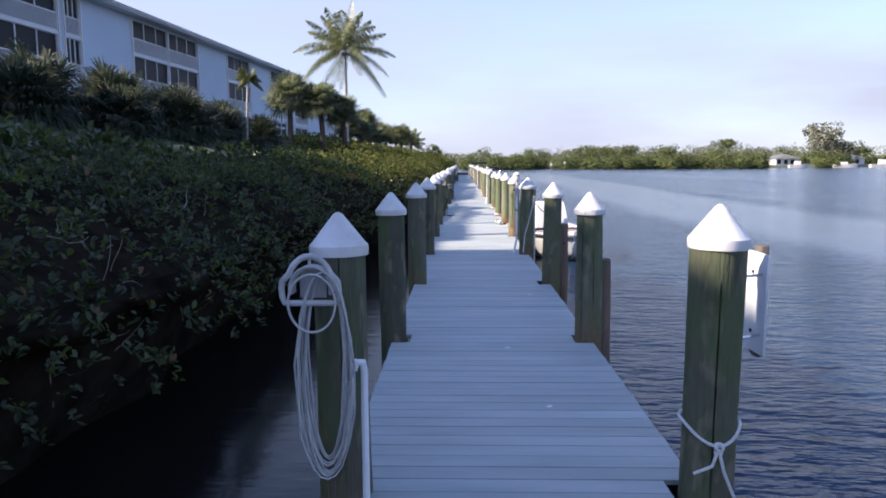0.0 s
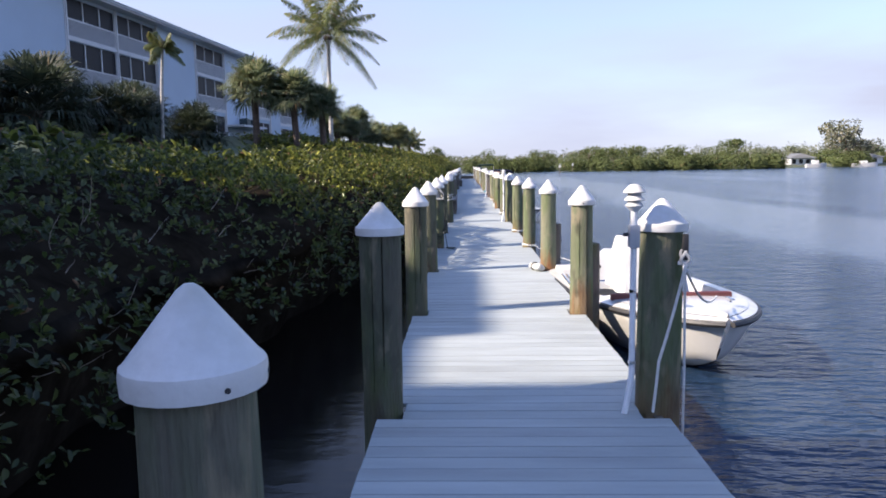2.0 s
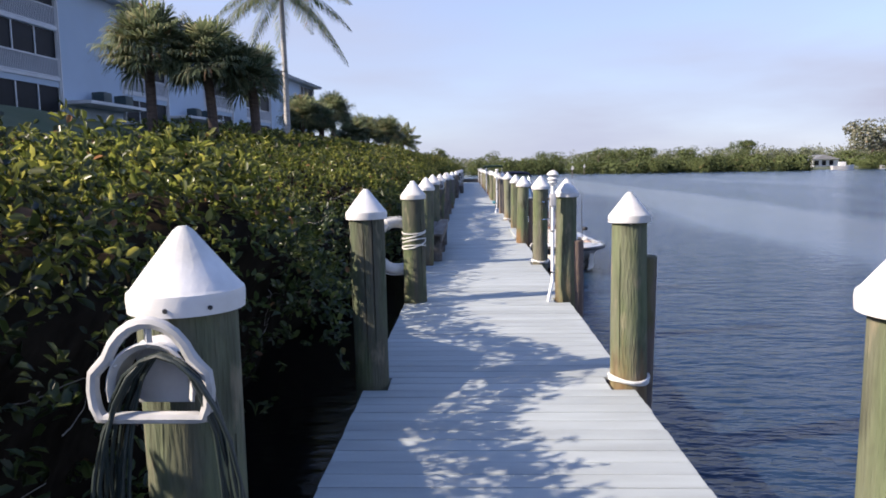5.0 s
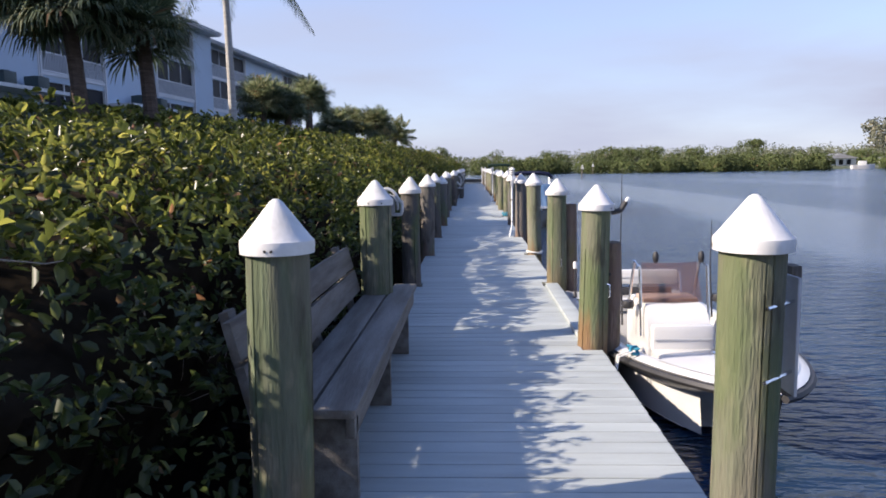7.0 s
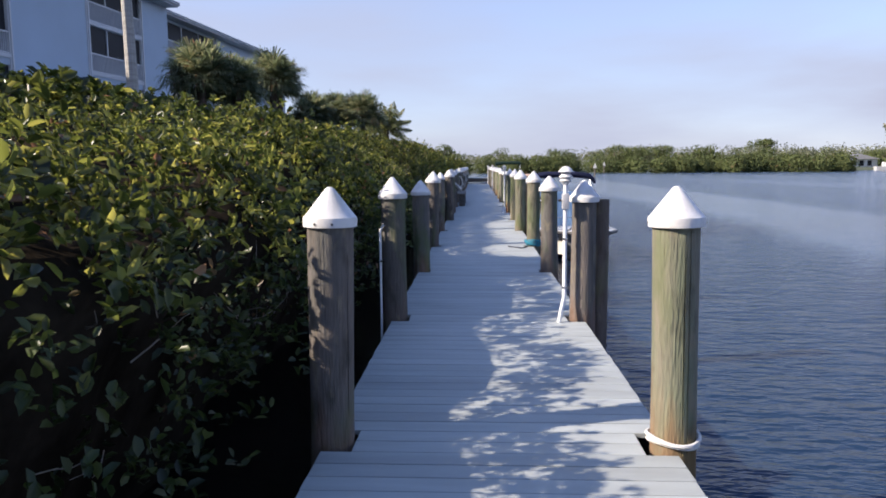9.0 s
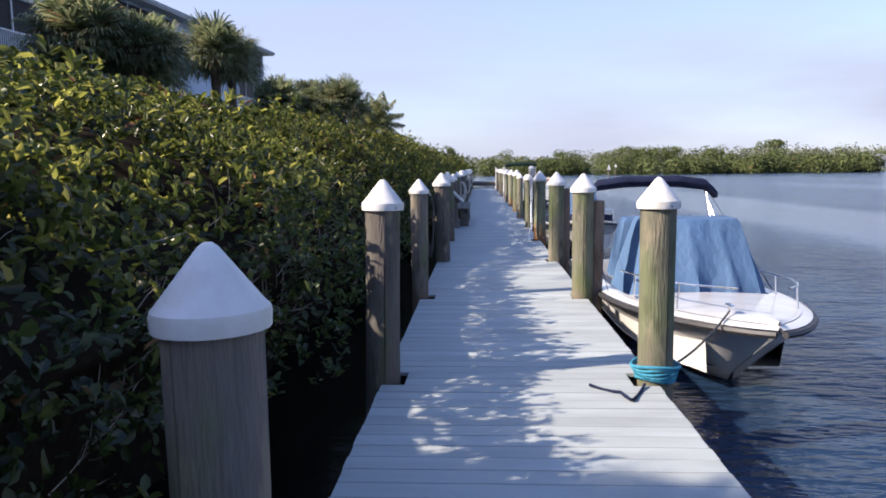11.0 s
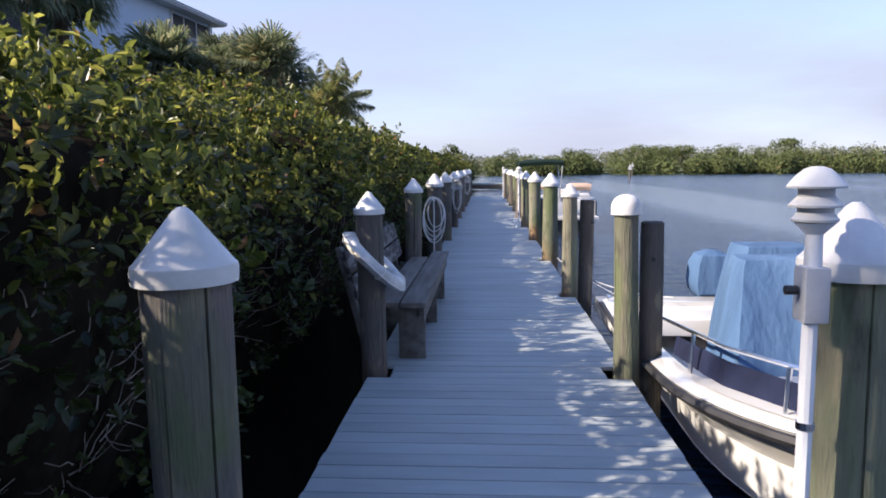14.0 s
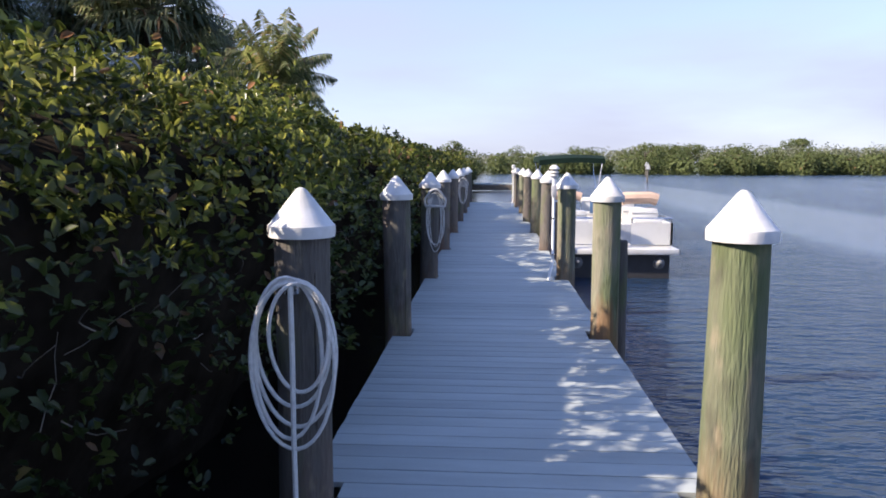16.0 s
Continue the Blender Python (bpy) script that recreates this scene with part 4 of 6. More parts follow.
# ---- palms ----
def fan_leaf_arrays(base, way, size, seed, droop=0.5):
    """One fan leaf: narrow blades spread from the stalk's end, bent over towards their tips."""
    r = np.random.default_rng(seed)
    n = 42
    way = way / np.linalg.norm(way)
    side = np.cross(way, [0, 0, 1.0])
    side /= np.linalg.norm(side) + 1e-9
    up = np.cross(side, way)
    ang = np.linspace(-2.3, 2.3, n) + r.normal(0, 0.04, n)
    d = np.cos(ang)[:, None] * way + np.sin(ang)[:, None] * side + 0.22 * up * np.cos(ang)[:, None]
    d += r.normal(0, 0.05, d.shape)
    L = (size * (0.78 + 0.22 * np.cos(ang)) * r.uniform(0.8, 1.1, n))[:, None]
    down = np.array([0, 0, 1.0])
    mid = base + d * L * 0.45 - down * L * 0.03
    far = base + d * L * 0.78 - down * L * 0.17 * droop
    tip = base + d * L * 0.95 - down * L * (0.55 * droop)
    w = np.cross(d, up)
    w /= np.linalg.norm(w, axis=1, keepdims=True) + 1e-9
    W = size * 0.030
    root = np.repeat(base[None], n, 0)
    pts = np.stack([root, mid - w * W, mid + w * W, root + w * 0.002, far - w * W * 0.75, far + w * W * 0.75, tip - w * W * 0.12, tip + w * W * 0.12], 1).reshape(-1, 3)
    i = (np.arange(n) * 8)[:, None]
    f = np.concatenate([i + [0, 1, 2, 3], i + [1, 4, 5, 2], i + [4, 6, 7, 5]], 0)
    return pts, f


def fan_palm(at, head, radius, seed, n=70, leaf=None, label="fan palm with a round crown of drooping dark green leaves"):
    """A cabbage palm: rough trunk with spent leaf bases, round dense crown of fans."""
    t = thing("fan_palm", label, "palm tree", at, group="fan palms")
    h = head - 0.25 * radius - at[2]
    r = random.Random(seed)
    bend = Vector((r.uniform(-0.15, 0.15), r.uniform(-0.15, 0.15), 0)) * h * 0.4
    pts = [bend * (s * s) + Vector((0, 0, -0.6 + (h + 0.6) * s)) for s in np.linspace(0, 1, 8)]
    bm = sweep(bmesh.new(), pts, 0.17, 10, taper=0.9)
    part("trunk", bm, M_TRUNK, t)
    top = np.array(pts[-1])
    vv, ff, off = [], [], 0
    bms = bmesh.new()
    for i in range(n):
        el = math.asin(-0.55 + 1.53 * (i + 0.5) / n)
        az = i * 2.39996 + r.uniform(-0.3, 0.3)
        way = np.array([math.cos(az) * math.cos(el), math.sin(az) * math.cos(el), math.sin(el)])
        stalk = radius * r.uniform(0.42, 0.68)
        end = top + way * stalk
        sweep(bms, [Vector(top), Vector(top + way * stalk * 0.6 + np.array([0, 0, 0.04])), Vector(end)], 0.014, 4)
        v, f = fan_leaf_arrays(end - way * 0.05, way + np.array([r.uniform(-0.25, 0.25), r.uniform(-0.25, 0.25), r.uniform(-0.2, 0.15)]), radius * r.uniform(0.42, 0.56), seed * 100 + i, r.uniform(0.3, 0.6) + 0.3 * (el < 0.1))
        vv.append(v), ff.append(f + off)
        off += len(v)
    cr = raw("crown", np.concatenate(vv), np.concatenate(ff), leaf or M_FAN)
    cr.parent = t
    part("stalk", bms, leaf or M_FAN, t)
    return t


def frond_arrays(top, az, el, length, seed, droop, leaflet=0.55, n=64):
    """One feather frond: leaflets hanging from both sides of an arched rib. Returns points, faces and the rib."""
    r = np.random.default_rng(seed)
    s = np.linspace(0.0, 1.0, n)
    hor = length * (s * math.cos(el) - 0.10 * s * s * math.cos(el))
    ver = length * (s * math.sin(el) - droop * s ** 2.2)
    d = np.array([math.cos(az), math.sin(az), 0])
    rib = top + hor[:, None] * d + ver[:, None] * np.array([0, 0, 1.0])
    tan = np.gradient(rib, axis=0)
    tan /= np.linalg.norm(tan, axis=1, keepdims=True)
    side = np.cross(tan, [0, 0, 1.0])
    side /= np.linalg.norm(side, axis=1, keepdims=True) + 1e-9
    vs, fs, off = [], [], 0
    for sg in (-1, 1):
        keep = s > 0.10
        L = leaflet * (np.sin(np.clip(s * 0.93 + 0.12, 0, 1) * math.pi) ** 0.6)[keep] * r.uniform(0.85, 1.1, keep.sum())
        b = rib[keep]
        w = sg * side[keep] * 0.75 + tan[keep] * 0.5 - np.array([0, 0, 1.0]) * r.uniform(0.3, 0.95, (keep.sum(), 1))
        w /= np.linalg.norm(w, axis=1, keepdims=True)
        m = b + w * L[:, None] * 0.5
        tip = b + w * L[:, None] - np.array([0, 0, 1.0]) * L[:, None] * 0.25
        wd = tan[keep] * 0.013 * (1 + length / 4)
        pts = np.stack([b, m - wd, tip, m + wd], 1).reshape(-1, 3)
        vs.append(pts)
        fs.append(np.arange(len(pts)).reshape(-1, 4) + off)
        off += len(pts)
    return np.concatenate(vs), np.concatenate(fs), rib


def feather_palm(name, at, head, length, seed, n, label, trunk_r=0.13, lean=(0, 0), droop=0.45, low=-35, trunk=M_COCO, leaflet=0.55, nuts=False):
    t = thing(name, label, "palm tree", at)
    h = head - at[2]
    r = random.Random(seed)
    pts = [Vector((lean[0] * s * s, lean[1] * s * s, -0.5 + (h + 0.5) * s)) for s in np.linspace(0, 1, 12)]
    part("trunk", sweep(bmesh.new(), pts, trunk_r, 10, taper=0.7), trunk, t)
    top = np.array(pts[-1])
    vv, ff, off = [], [], 0
    bms = bmesh.new()
    for i in range(n):
        el = radians(low + (82 - low) * ((i + 0.5) / n) ** 0.9)
        az = i * 2.39996 + r.uniform(-0.2, 0.2)
        v, f, rib = frond_arrays(top, az, el, length * r.uniform(0.85, 1.08) * (0.78 + 0.22 * i / n), seed * 50 + i, droop * r.uniform(0.8, 1.25) * (1.15 - 0.35 * i / n), leaflet)
        vv.append(v), ff.append(f + off)
        off += len(v)
        sweep(bms, [Vector(p) for p in rib[::5]], 0.022, 4, taper=0.3)
    cr = raw("crown", np.concatenate(vv), np.concatenate(ff), M_FROND)
    cr.parent = t
    part("rib", bms, M_FROND, t)
    if nuts:
        for i in range(7):
            a = i * 0.9
            part("coconut", lathe(bmesh.new(), [(0.03, -0.13), (0.09, -0.06), (0.10, 0.02), (0.05, 0.11)], 10, (top[0] + 0.2 * math.cos(a), top[1] + 0.2 * math.sin(a), top[2] - 0.28)), M_TRUNK, t)
    return t


feather_palm("coconut_palm", (-8.98, 54.5, 3.1), 9.95, 5.4, 3, 38, "tall slender coconut palm with long drooping fronds", 0.15, (0.1, -0.7), 0.42, -30, leaflet=0.72, nuts=True)
feather_palm("queen_palm", (-8.4, 26.9, 1.9), 4.75, 0.85, 5, 10, "thin young palm with pale feathery fronds", 0.05, (0.1, 0.1), 0.5, -10, leaflet=0.25)
feather_palm("date_palm", (-6.2, 84.5, 2.0), 3.85, 2.95, 7, 30, "stout date palm with arching feather fronds", 0.24, (0, 0), 0.34, -12, M_TRUNK, 0.5)
for i, (x, y, g, hd, rad) in enumerate(((-10.6, 43.2, 3.0, 5.95, 1.75), (-8.7, 43.6, 2.6, 5.5, 1.6), (-7.5, 44.4, 2.6, 5.0, 1.35), (-9.9, 61.5, 3.0, 5.0, 1.5), (-9.0, 62.6, 2.9, 4.75, 1.25),
                                        (-9.6, 69.5, 2.9, 5.9, 1.6), (-11.5, 82.0, 2.7, 4.3, 1.1), (-10.4, 73.5, 3.0, 6.1, 1.5), (-6.85, 78.5, 2.2, 4.9, 1.6), (-8.6, 79.6, 2.6, 5.0, 1.5), (-10.5, 66.0, 3.0, 5.2, 1.7), (-10.5, 90.0, 3.0, 5.8, 1.9), (-9.0, 96.0, 2.4, 5.2, 1.6), (-9.3, 76.5, 2.6, 4.7, 1.5))):
    fan_palm((x, y, g), hd, rad, 30 + i)
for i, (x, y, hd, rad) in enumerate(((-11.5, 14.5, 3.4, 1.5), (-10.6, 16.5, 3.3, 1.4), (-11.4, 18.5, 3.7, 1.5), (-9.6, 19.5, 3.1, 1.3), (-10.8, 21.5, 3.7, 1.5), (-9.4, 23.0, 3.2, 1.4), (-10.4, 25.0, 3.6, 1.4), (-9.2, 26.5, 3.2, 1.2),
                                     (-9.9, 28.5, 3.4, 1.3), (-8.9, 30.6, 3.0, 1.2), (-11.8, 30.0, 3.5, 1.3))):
    fan_palm((x, y, 1.9), hd, rad, 60 + i, 60, M_FAN_SHADE, "low bushy fan palm behind the hedge, leaves coloured dark for shade")

# ---- far shore ----
def blob_tree(r, c, rad, n, size):
    """Leaf patches round a lumpy crown."""
    d = r.normal(0, 1, (n, 3))
    d /= np.linalg.norm(d, axis=1, keepdims=True)
    lump = 1 + 0.22 * np.sin(d[:, 0] * 4 + c[0]) * np.cos(d[:, 1] * 5 + c[1]) + 0.15 * np.sin(d[:, 2] * 7 + c[0])
    p = c + d * rad * (lump * r.uniform(0.55, 1.0, n) ** 0.4)[:, None]
    way = np.cross(d, r.normal(0, 1, d.shape)) + 0.25 * d
    L = size * r.uniform(0.6, 1.4, n)
    return leaves(p, way, d + r.normal(0, 0.3, d.shape), L, L * 0.7)


def shore_y(x):
    return 200 + 6 * np.sin(x * 0.026 + 1) + 3 * np.sin(x * 0.11) + 30 * step(80, 110, x) + 25 * step(-20, -120, x)


def grove(name, x0, x1, count, height, setback, leaf, per, size, seed, label, kind="stuff", back=0.0):
    r = np.random.default_rng(seed)
    vv, ff, off = [], [], 0
    for _ in range(count):
        x = r.uniform(x0, x1)
        y = float(shore_y(np.array(x))) + r.uniform(0, 1) ** 1.5 * setback + back
        hh = height * r.uniform(0.7, 1.15)
        v, f = blob_tree(r, np.array([x, y, hh * 0.45 - 0.9]), np.array([hh * 0.62, hh * 0.55, hh * 0.55]), per, size)
        vv.append(v), ff.append(f + off)
        off += len(v)
    return tagged(raw(name, np.concatenate(vv), np.concatenate(ff), leaf), label, "trees", kind=kind)


xs = np.linspace(-900, 1200, 120)
rows = np.array([[(x, float(shore_y(np.array(x))) + dy, z) for dy, z in ((1.5, -1.4), (4, -0.7), (30, 0.4), (400, 2.0), (2600, 4.0))] for x in xs])
idx = np.arange(rows.shape[0] * rows.shape[1]).reshape(rows.shape[:2])
quads = np.stack([idx[:-1, :-1], idx[1:, :-1], idx[1:, 1:], idx[:-1, 1:]], -1).reshape(-1, 4)
tagged(raw("far_shore", rows.reshape(-1, 3), quads, M_SOIL, True), "low far shore under mangroves", "shore", kind="structure")
grove("far_mangroves", -170, 88, 360, 4.3, 14, M_FAR, 420, 0.42, 31, "low green mangroves along the far shore")
grove("far_mangroves", 100, 330, 150, 4.2, 30, M_FAR, 110, 1.1, 32, "low green mangroves behind far houses", back=40)
grove("far_mangroves", 113, 121, 18, 4.4, 7, M_FAR, 420, 0.42, 35, "green mangroves round the foot of a tall far tree")
grove("far_woods", 60, 460, 260, 10.5, 40, M_FARWOOD, 200, 1.0, 33, "grey-green woods behind the far mangroves, haze put into their colour", back=200)
grove("far_woods", -160, 70, 110, 7.0, 40, M_FARWOOD, 160, 1.0, 34, "grey-green woods behind the far mangroves, haze put into their colour", back=200)


def far_tree(x, y, h, w, seed, leaf, label):
    r = np.random.default_rng(seed)
    t = thing("tree", label, "tree", (x, y, -0.6), group="far trees")
    bm = bmesh.new()
    sweep(bm, [(0, 0, 0), (0.2, 0, h * 0.4), (0, 0.2, h * 0.7)], h * 0.03, 7, taper=0.5)
    for a in range(5):
        sweep(bm, [(0.1, 0, h * (0.3 + 0.07 * a)), (w * 0.3 * math.cos(a * 1.3), w * 0.3 * math.sin(a * 1.3), h * (0.55 + 0.06 * a))], h * 0.014, 5, taper=0.4)
    part("trunk", bm, M_TRUNK, t)
    vv, ff, off = [], [], 0
    for i in range(9):
        c = np.array([r.uniform(-0.36, 0.36) * w, r.uniform(-0.3, 0.3) * w, h * r.uniform(0.5, 0.88)])
        v, f = blob_tree(r, c, np.array([0.26, 0.26, 0.16]) * np.array([w, w, h]) * r.uniform(0.6, 1.05), 170, h * 0.05)
        vv.append(v), ff.append(f + off)
        off += len(v)
    raw("crown", np.concatenate(vv), np.concatenate(ff), leaf).parent = t
    return t


far_tree(121, 240, 14.8, 14, 1, M_FARGREY, "tall feathery grey-green tree beside far houses")
far_tree(130, 248, 10.4, 12, 2, M_FARGREY, "broad grey-green tree beside far houses")
for i, (x, y, h, w) in enumerate(((188, 523, 19, 24), (120, 420, 12, 16), (92, 400, 11.5, 15), (66, 330, 10.0, 14), (50, 300, 9, 14), (35, 330, 8.5, 13), (160, 470, 13, 18), (215, 480, 12, 18), (235, 430, 11, 16), (11, 420, 11, 14),
                                  (-14, 330, 10.5, 9), (130, 360, 9, 14), (260, 420, 12, 20), (190, 380, 9, 16))):
    far_tree(x, y, h, w, 40 + i, M_FAR, "rounded dark green tree on the far shore")


def far_house(x, y, w, d, h, turn, label):
    t = thing("house", label, "house", (x, y, 0), turn, group="far houses")
    part("wall", new_box((-w / 2, -d / 2, -0.8), (w / 2, d / 2, h)), M_TRIM, t)
    part("roof", loft(bmesh.new(), [[Vector((-w / 2 - 0.6, sy, h)), Vector((0, sy * 0.6, h + 1.5)), Vector((w / 2 + 0.6, sy, h))] for sy in (-d / 2 - 0.6, d / 2 + 0.6)]), M_ROOF, t)
    for s in np.arange(-w / 2 + 1.2, w / 2 - 1, 2.6):
        part("window", new_box((s - 0.7, -d / 2 - 0.05, 0.6), (s + 0.7, -d / 2 - 0.01, 2.1)), M_SCREEN, t)
    part("seawall", new_box((-w / 2 - 5, -d / 2 - 7, -1.6), (w / 2 + 5, -d / 2 - 6.6, 0.0)), M_TRIM, t)
    return t


for x, w, turn, label in ((112, 9, 12, "low white house behind a seawall on the far shore"), (134, 12, 14, "long low white house on the far shore"), (156, 14, 14, "white bungalow on the far shore")):
    far_house(x, float(shore_y(np.array(x))) + 29, w, 7, 2.5, turn, label)


def far_boat(x, y, L, turn, cabin, label):
    t = thing("moored_boat", label, "boat", (x, y, WATER_Z), turn, group="far moored boats")
    part("hull", loft(bmesh.new(), [[Vector((-w, yy, 1.0 + up)), Vector((w, yy, 1.0 + up)), Vector((w * 0.7, yy, -0.2)), Vector((-w * 0.7, yy, -0.2))] for yy, w, up in ((0, 0.1, 0.35), (L * 0.15, 0.8, 0.25), (L * 0.5, 1.2, 0.05), (L, 1.1, 0.0))]), M_WHITE, t)
    part("cabin", new_box((-0.8, L * 0.4, 0.9), (0.8, L * 0.7, 0.9 + cabin), 0.1), M_WHITE, t)
    part("windscreen", new_box((-0.7, L * 0.4 - 0.06, 0.95 + cabin * 0.4), (0.7, L * 0.4 - 0.01, 0.85 + cabin)), M_SCREEN, t)
    return t


for x, L, turn, cabin, label in ((104, 5.5, 80, 1.2, "small white cabin boat moored off the far shore"), (122, 7.0, 75, 0.9, "white motor boat moored by a far seawall"), (134, 8.0, 82, 1.6, "white cruiser moored by a far seawall")):
    far_boat(x, float(shore_y(np.array(x))) - 3.5, L, turn, cabin, label)


def marker(x, y, h, label):
    t = thing("channel_marker", label, "channel marker", (x, y, WATER_Z), group="channel markers")
    part("post", lathe(bmesh.new(), [(0.11, -2), (0.10, h)], 10), M_FENDER, t)
    part("sign", loft(bmesh.new(), [[Vector((-0.3, s, h - 0.5)), Vector((0.3, s, h - 0.5)), Vector((0, s, h + 0.3))] for s in (-0.13, -0.17)]), M_CAP, t)
    return t


marker(18.5, 150, 1.9, "white triangular channel marker on a timber post")
marker(27.5, 193, 2.2, "small channel marker on a timber post in the bay")
cross = thing("cross_dock", "low dark timber dock lying across beyond the walkway", "dock", (-2.0, 118, 0))
part("deck", new_box((-9, -1.0, -0.06), (5.2, 1.0, 0.04)), M_DECK, cross)
part("beam", new_box((-9, -1.02, -0.45), (5.2, -0.9, -0.065)), M_FRAME, cross)
for x in (-7, -3.5, 0.2, 4.0):
    part("post", lathe(bmesh.new(), [(0.13, -2.4), (0.13, -0.07)], 10, (x, -0.8, 0)), M_FENDER, cross)

# ---- boats ----
def boat_hull(t, L, B, sheer, bow_rise, keel, stripe, seed, gun=0.17, sole=-0.35, blunt=0.5, y0=0.0, rake=0.95, flare_in=0.6, fore=10, low=1.0):
    """A small open boat with its bow at y = 0 and stern at y = L: outer shell, boot, inner liner, side decks, rub rail."""
    N = 22
    st = np.linspace(0, 1, N) ** 1.3
    half = lambda s: B / 2 * (1 - (1 - min(s / blunt, 1)) ** 2.3) ** 0.75 * (1 - 0.06 * max(0, s - 0.6) / 0.4) + 0.02
    zs = lambda s: sheer + bow_rise * (1 - s) ** 2.2
    bow_y = lambda s, k: y0 + s * L + rake * (1 - s) ** 5 * k
    def section(s, upto=1.0):
        w, top = half(s), zs(s)
        pts = []
        for q in np.linspace(0, upto, 9):
            flare = q ** (0.55 + flare_in * (1 - s) - (0.25 if flare_in < 0.3 else 0.0))
            z = keel + (top - keel) * q
            z += (1 - s) ** 4 * 0.45 * (1 - q)
            pts.append((w * min(1.0, 0.06 + 0.98 * flare * (0.9 + 0.1 * q)), bow_y(s, 1 - q), z))
        return pts
    for side in (1, -1):
        rows = [[Vector((side * x, y, z)) for x, y, z in section(s)] for s in st]
        bm = bmesh.new()
        loft(bm, rows, close_ends=False, ring=False)
        part("hull_side", bm, M_WHITE, t)
        bm = bmesh.new()
        out = [[Vector((side * half(s), y0 + s * L, zs(s) + 0.004)), Vector((side * max(0.0, half(s) - gun * 0.5), y0 + s * L + 0.02, zs(s) + 0.03)), Vector((side * max(0.0, half(s) - gun), y0 + s * L + 0.05, zs(s) + 0.02))] for s in st]
        loft(bm, out, close_ends=False, ring=False)
        part("side_deck", bm, M_WHITE, t)
        bm = bmesh.new()
        inn = [[Vector((side * max(0.0, half(s) - gun), y0 + s * L + 0.05, zs(s) + 0.02)), Vector((side * max(0, half(s) - gun - 0.05), y0 + s * L + 0.1, sole))] for s in st[4:]]
        loft(bm, inn, close_ends=False, ring=False)
        part("liner", bm, M_WHITE, t)
        part("rub_rail", sweep(bmesh.new(), [Vector((side * (half(s) + 0.012), y0 + s * L - 0.01, zs(s) - 0.03)) for s in st], 0.028, 6), stripe, t)
    bm = bmesh.new()
    w = half(1.0)
    loft(bm, [[Vector((-x, y0 + L + dy, z)) for x, _, z in section(1.0, low)][::-1] + [Vector((x, y0 + L + dy, z)) for x, _, z in section(1.0, low)] for dy in (-0.05, 0.0)])
    part("transom", bm, M_WHITE, t)
    bm = bmesh.new()
    rows = [[Vector((-(half(s) - gun - 0.04), y0 + s * L + 0.1, sole)), Vector((half(s) - gun - 0.04, y0 + s * L + 0.1, sole))] for s in st[5:]]
    loft(bm, rows, close_ends=False, ring=False)
    part("sole", bm, M_WHITE, t)
    bm = bmesh.new()
    rows = [[Vector((q * max(0.01, half(s) - gun * 0.5), y0 + s * L + 0.03, zs(s) + 0.035 + 0.03 * (1 - q * q))) for q in np.linspace(-1, 1, 7)] for s in st[:fore]]
    loft(bm, rows, close_ends=False, ring=False)
    part("foredeck", bm, M_WHITE, t)
    return half, zs


def outboard(t, y, z, s=1.0, material=None, x0=0.0, tilt=0.0):
    """An engine on the transom, tilted up out of the water where asked."""
    at, y, z = (x0, y, z), 0.0, 0.0
    e = part("outboard_engine", loft(bmesh.new(), [[Vector((s * x * a, y + s * (yy * b + c), z + s * h)) for x, yy in ((-0.2, -0.26), (0.2, -0.26), (0.24, -0.1), (0.22, 0.2), (0.1, 0.3), (-0.1, 0.3), (-0.22, 0.2), (-0.24, -0.1))]
                                                     for h, a, b, c in ((-0.1, 0.55, 0.6, 0.02), (0.0, 0.9, 0.95, 0), (0.12, 1, 1, 0), (0.34, 0.95, 0.95, -0.03), (0.45, 0.75, 0.75, -0.05), (0.5, 0.35, 0.4, -0.06))]), material or M_WHITE, t, "outboard engine cowl")
    part("leg", new_box((-0.09 * s, y - 0.02, z - 0.95 * s), (0.09 * s, y + 0.2 * s, z - 0.08 * s), 0.03), M_BLACK, e)
    e.matrix_basis = pose(*at, tilt, 0, 0)
    part("bracket", new_box((-0.14 * s, y - 0.2 * s, z - 0.28 * s), (0.14 * s, y - 0.02 * s, z - 0.05 * s), 0.02), M_BLACK, e)
    return e


def drape(c, bottom, top, height, seed, n=56, folds=9, lean=(0, 0), fold=0.06, sq=0.75):
    """A cloth thrown over something box-like: folds deepen towards the hem."""
    r = random.Random(seed)
    ph = [r.uniform(0, 6) for _ in range(4)]
    loops = []
    for h in (0.0, 0.12, 0.3, 0.5, 0.7, 0.86, 0.95, 1.0, 1.03):
        row = []
        for k in range(n):
            a = 2 * math.pi * k / n
            ca, sa = math.cos(a), math.sin(a)
            q = 1 / max(abs(ca), abs(sa)) ** sq
            sx = bottom[0] + (top[0] - bottom[0]) * min(h, 1) ** 1.3
            sy = bottom[1] + (top[1] - bottom[1]) * min(h, 1) ** 1.3
            if h > 0.95:
                q *= (0.86 if sq < 0.9 else 0.97) if h < 1.02 else 0.3
            f = 1 + fold * (1 - 0.75 * h) * (0.9 - 2 * abs(math.sin(folds * a / 2 + ph[0] + 0.5 * h)) ** 0.55 + 0.6 * math.sin(3 * a + ph[1] - 2 * h)) + 0.03 * math.sin(3 * a + ph[2])
            row.append(Vector((c[0] + sx * q * ca * f + lean[0] * h, c[1] + sy * q * sa * f + lean[1] * h, c[2] + height * min(h, 1) + 0.015 * math.sin(5 * a + ph[3]) * (1 - h))))
        loops.append(row)
    return loft(bmesh.new(), loops)


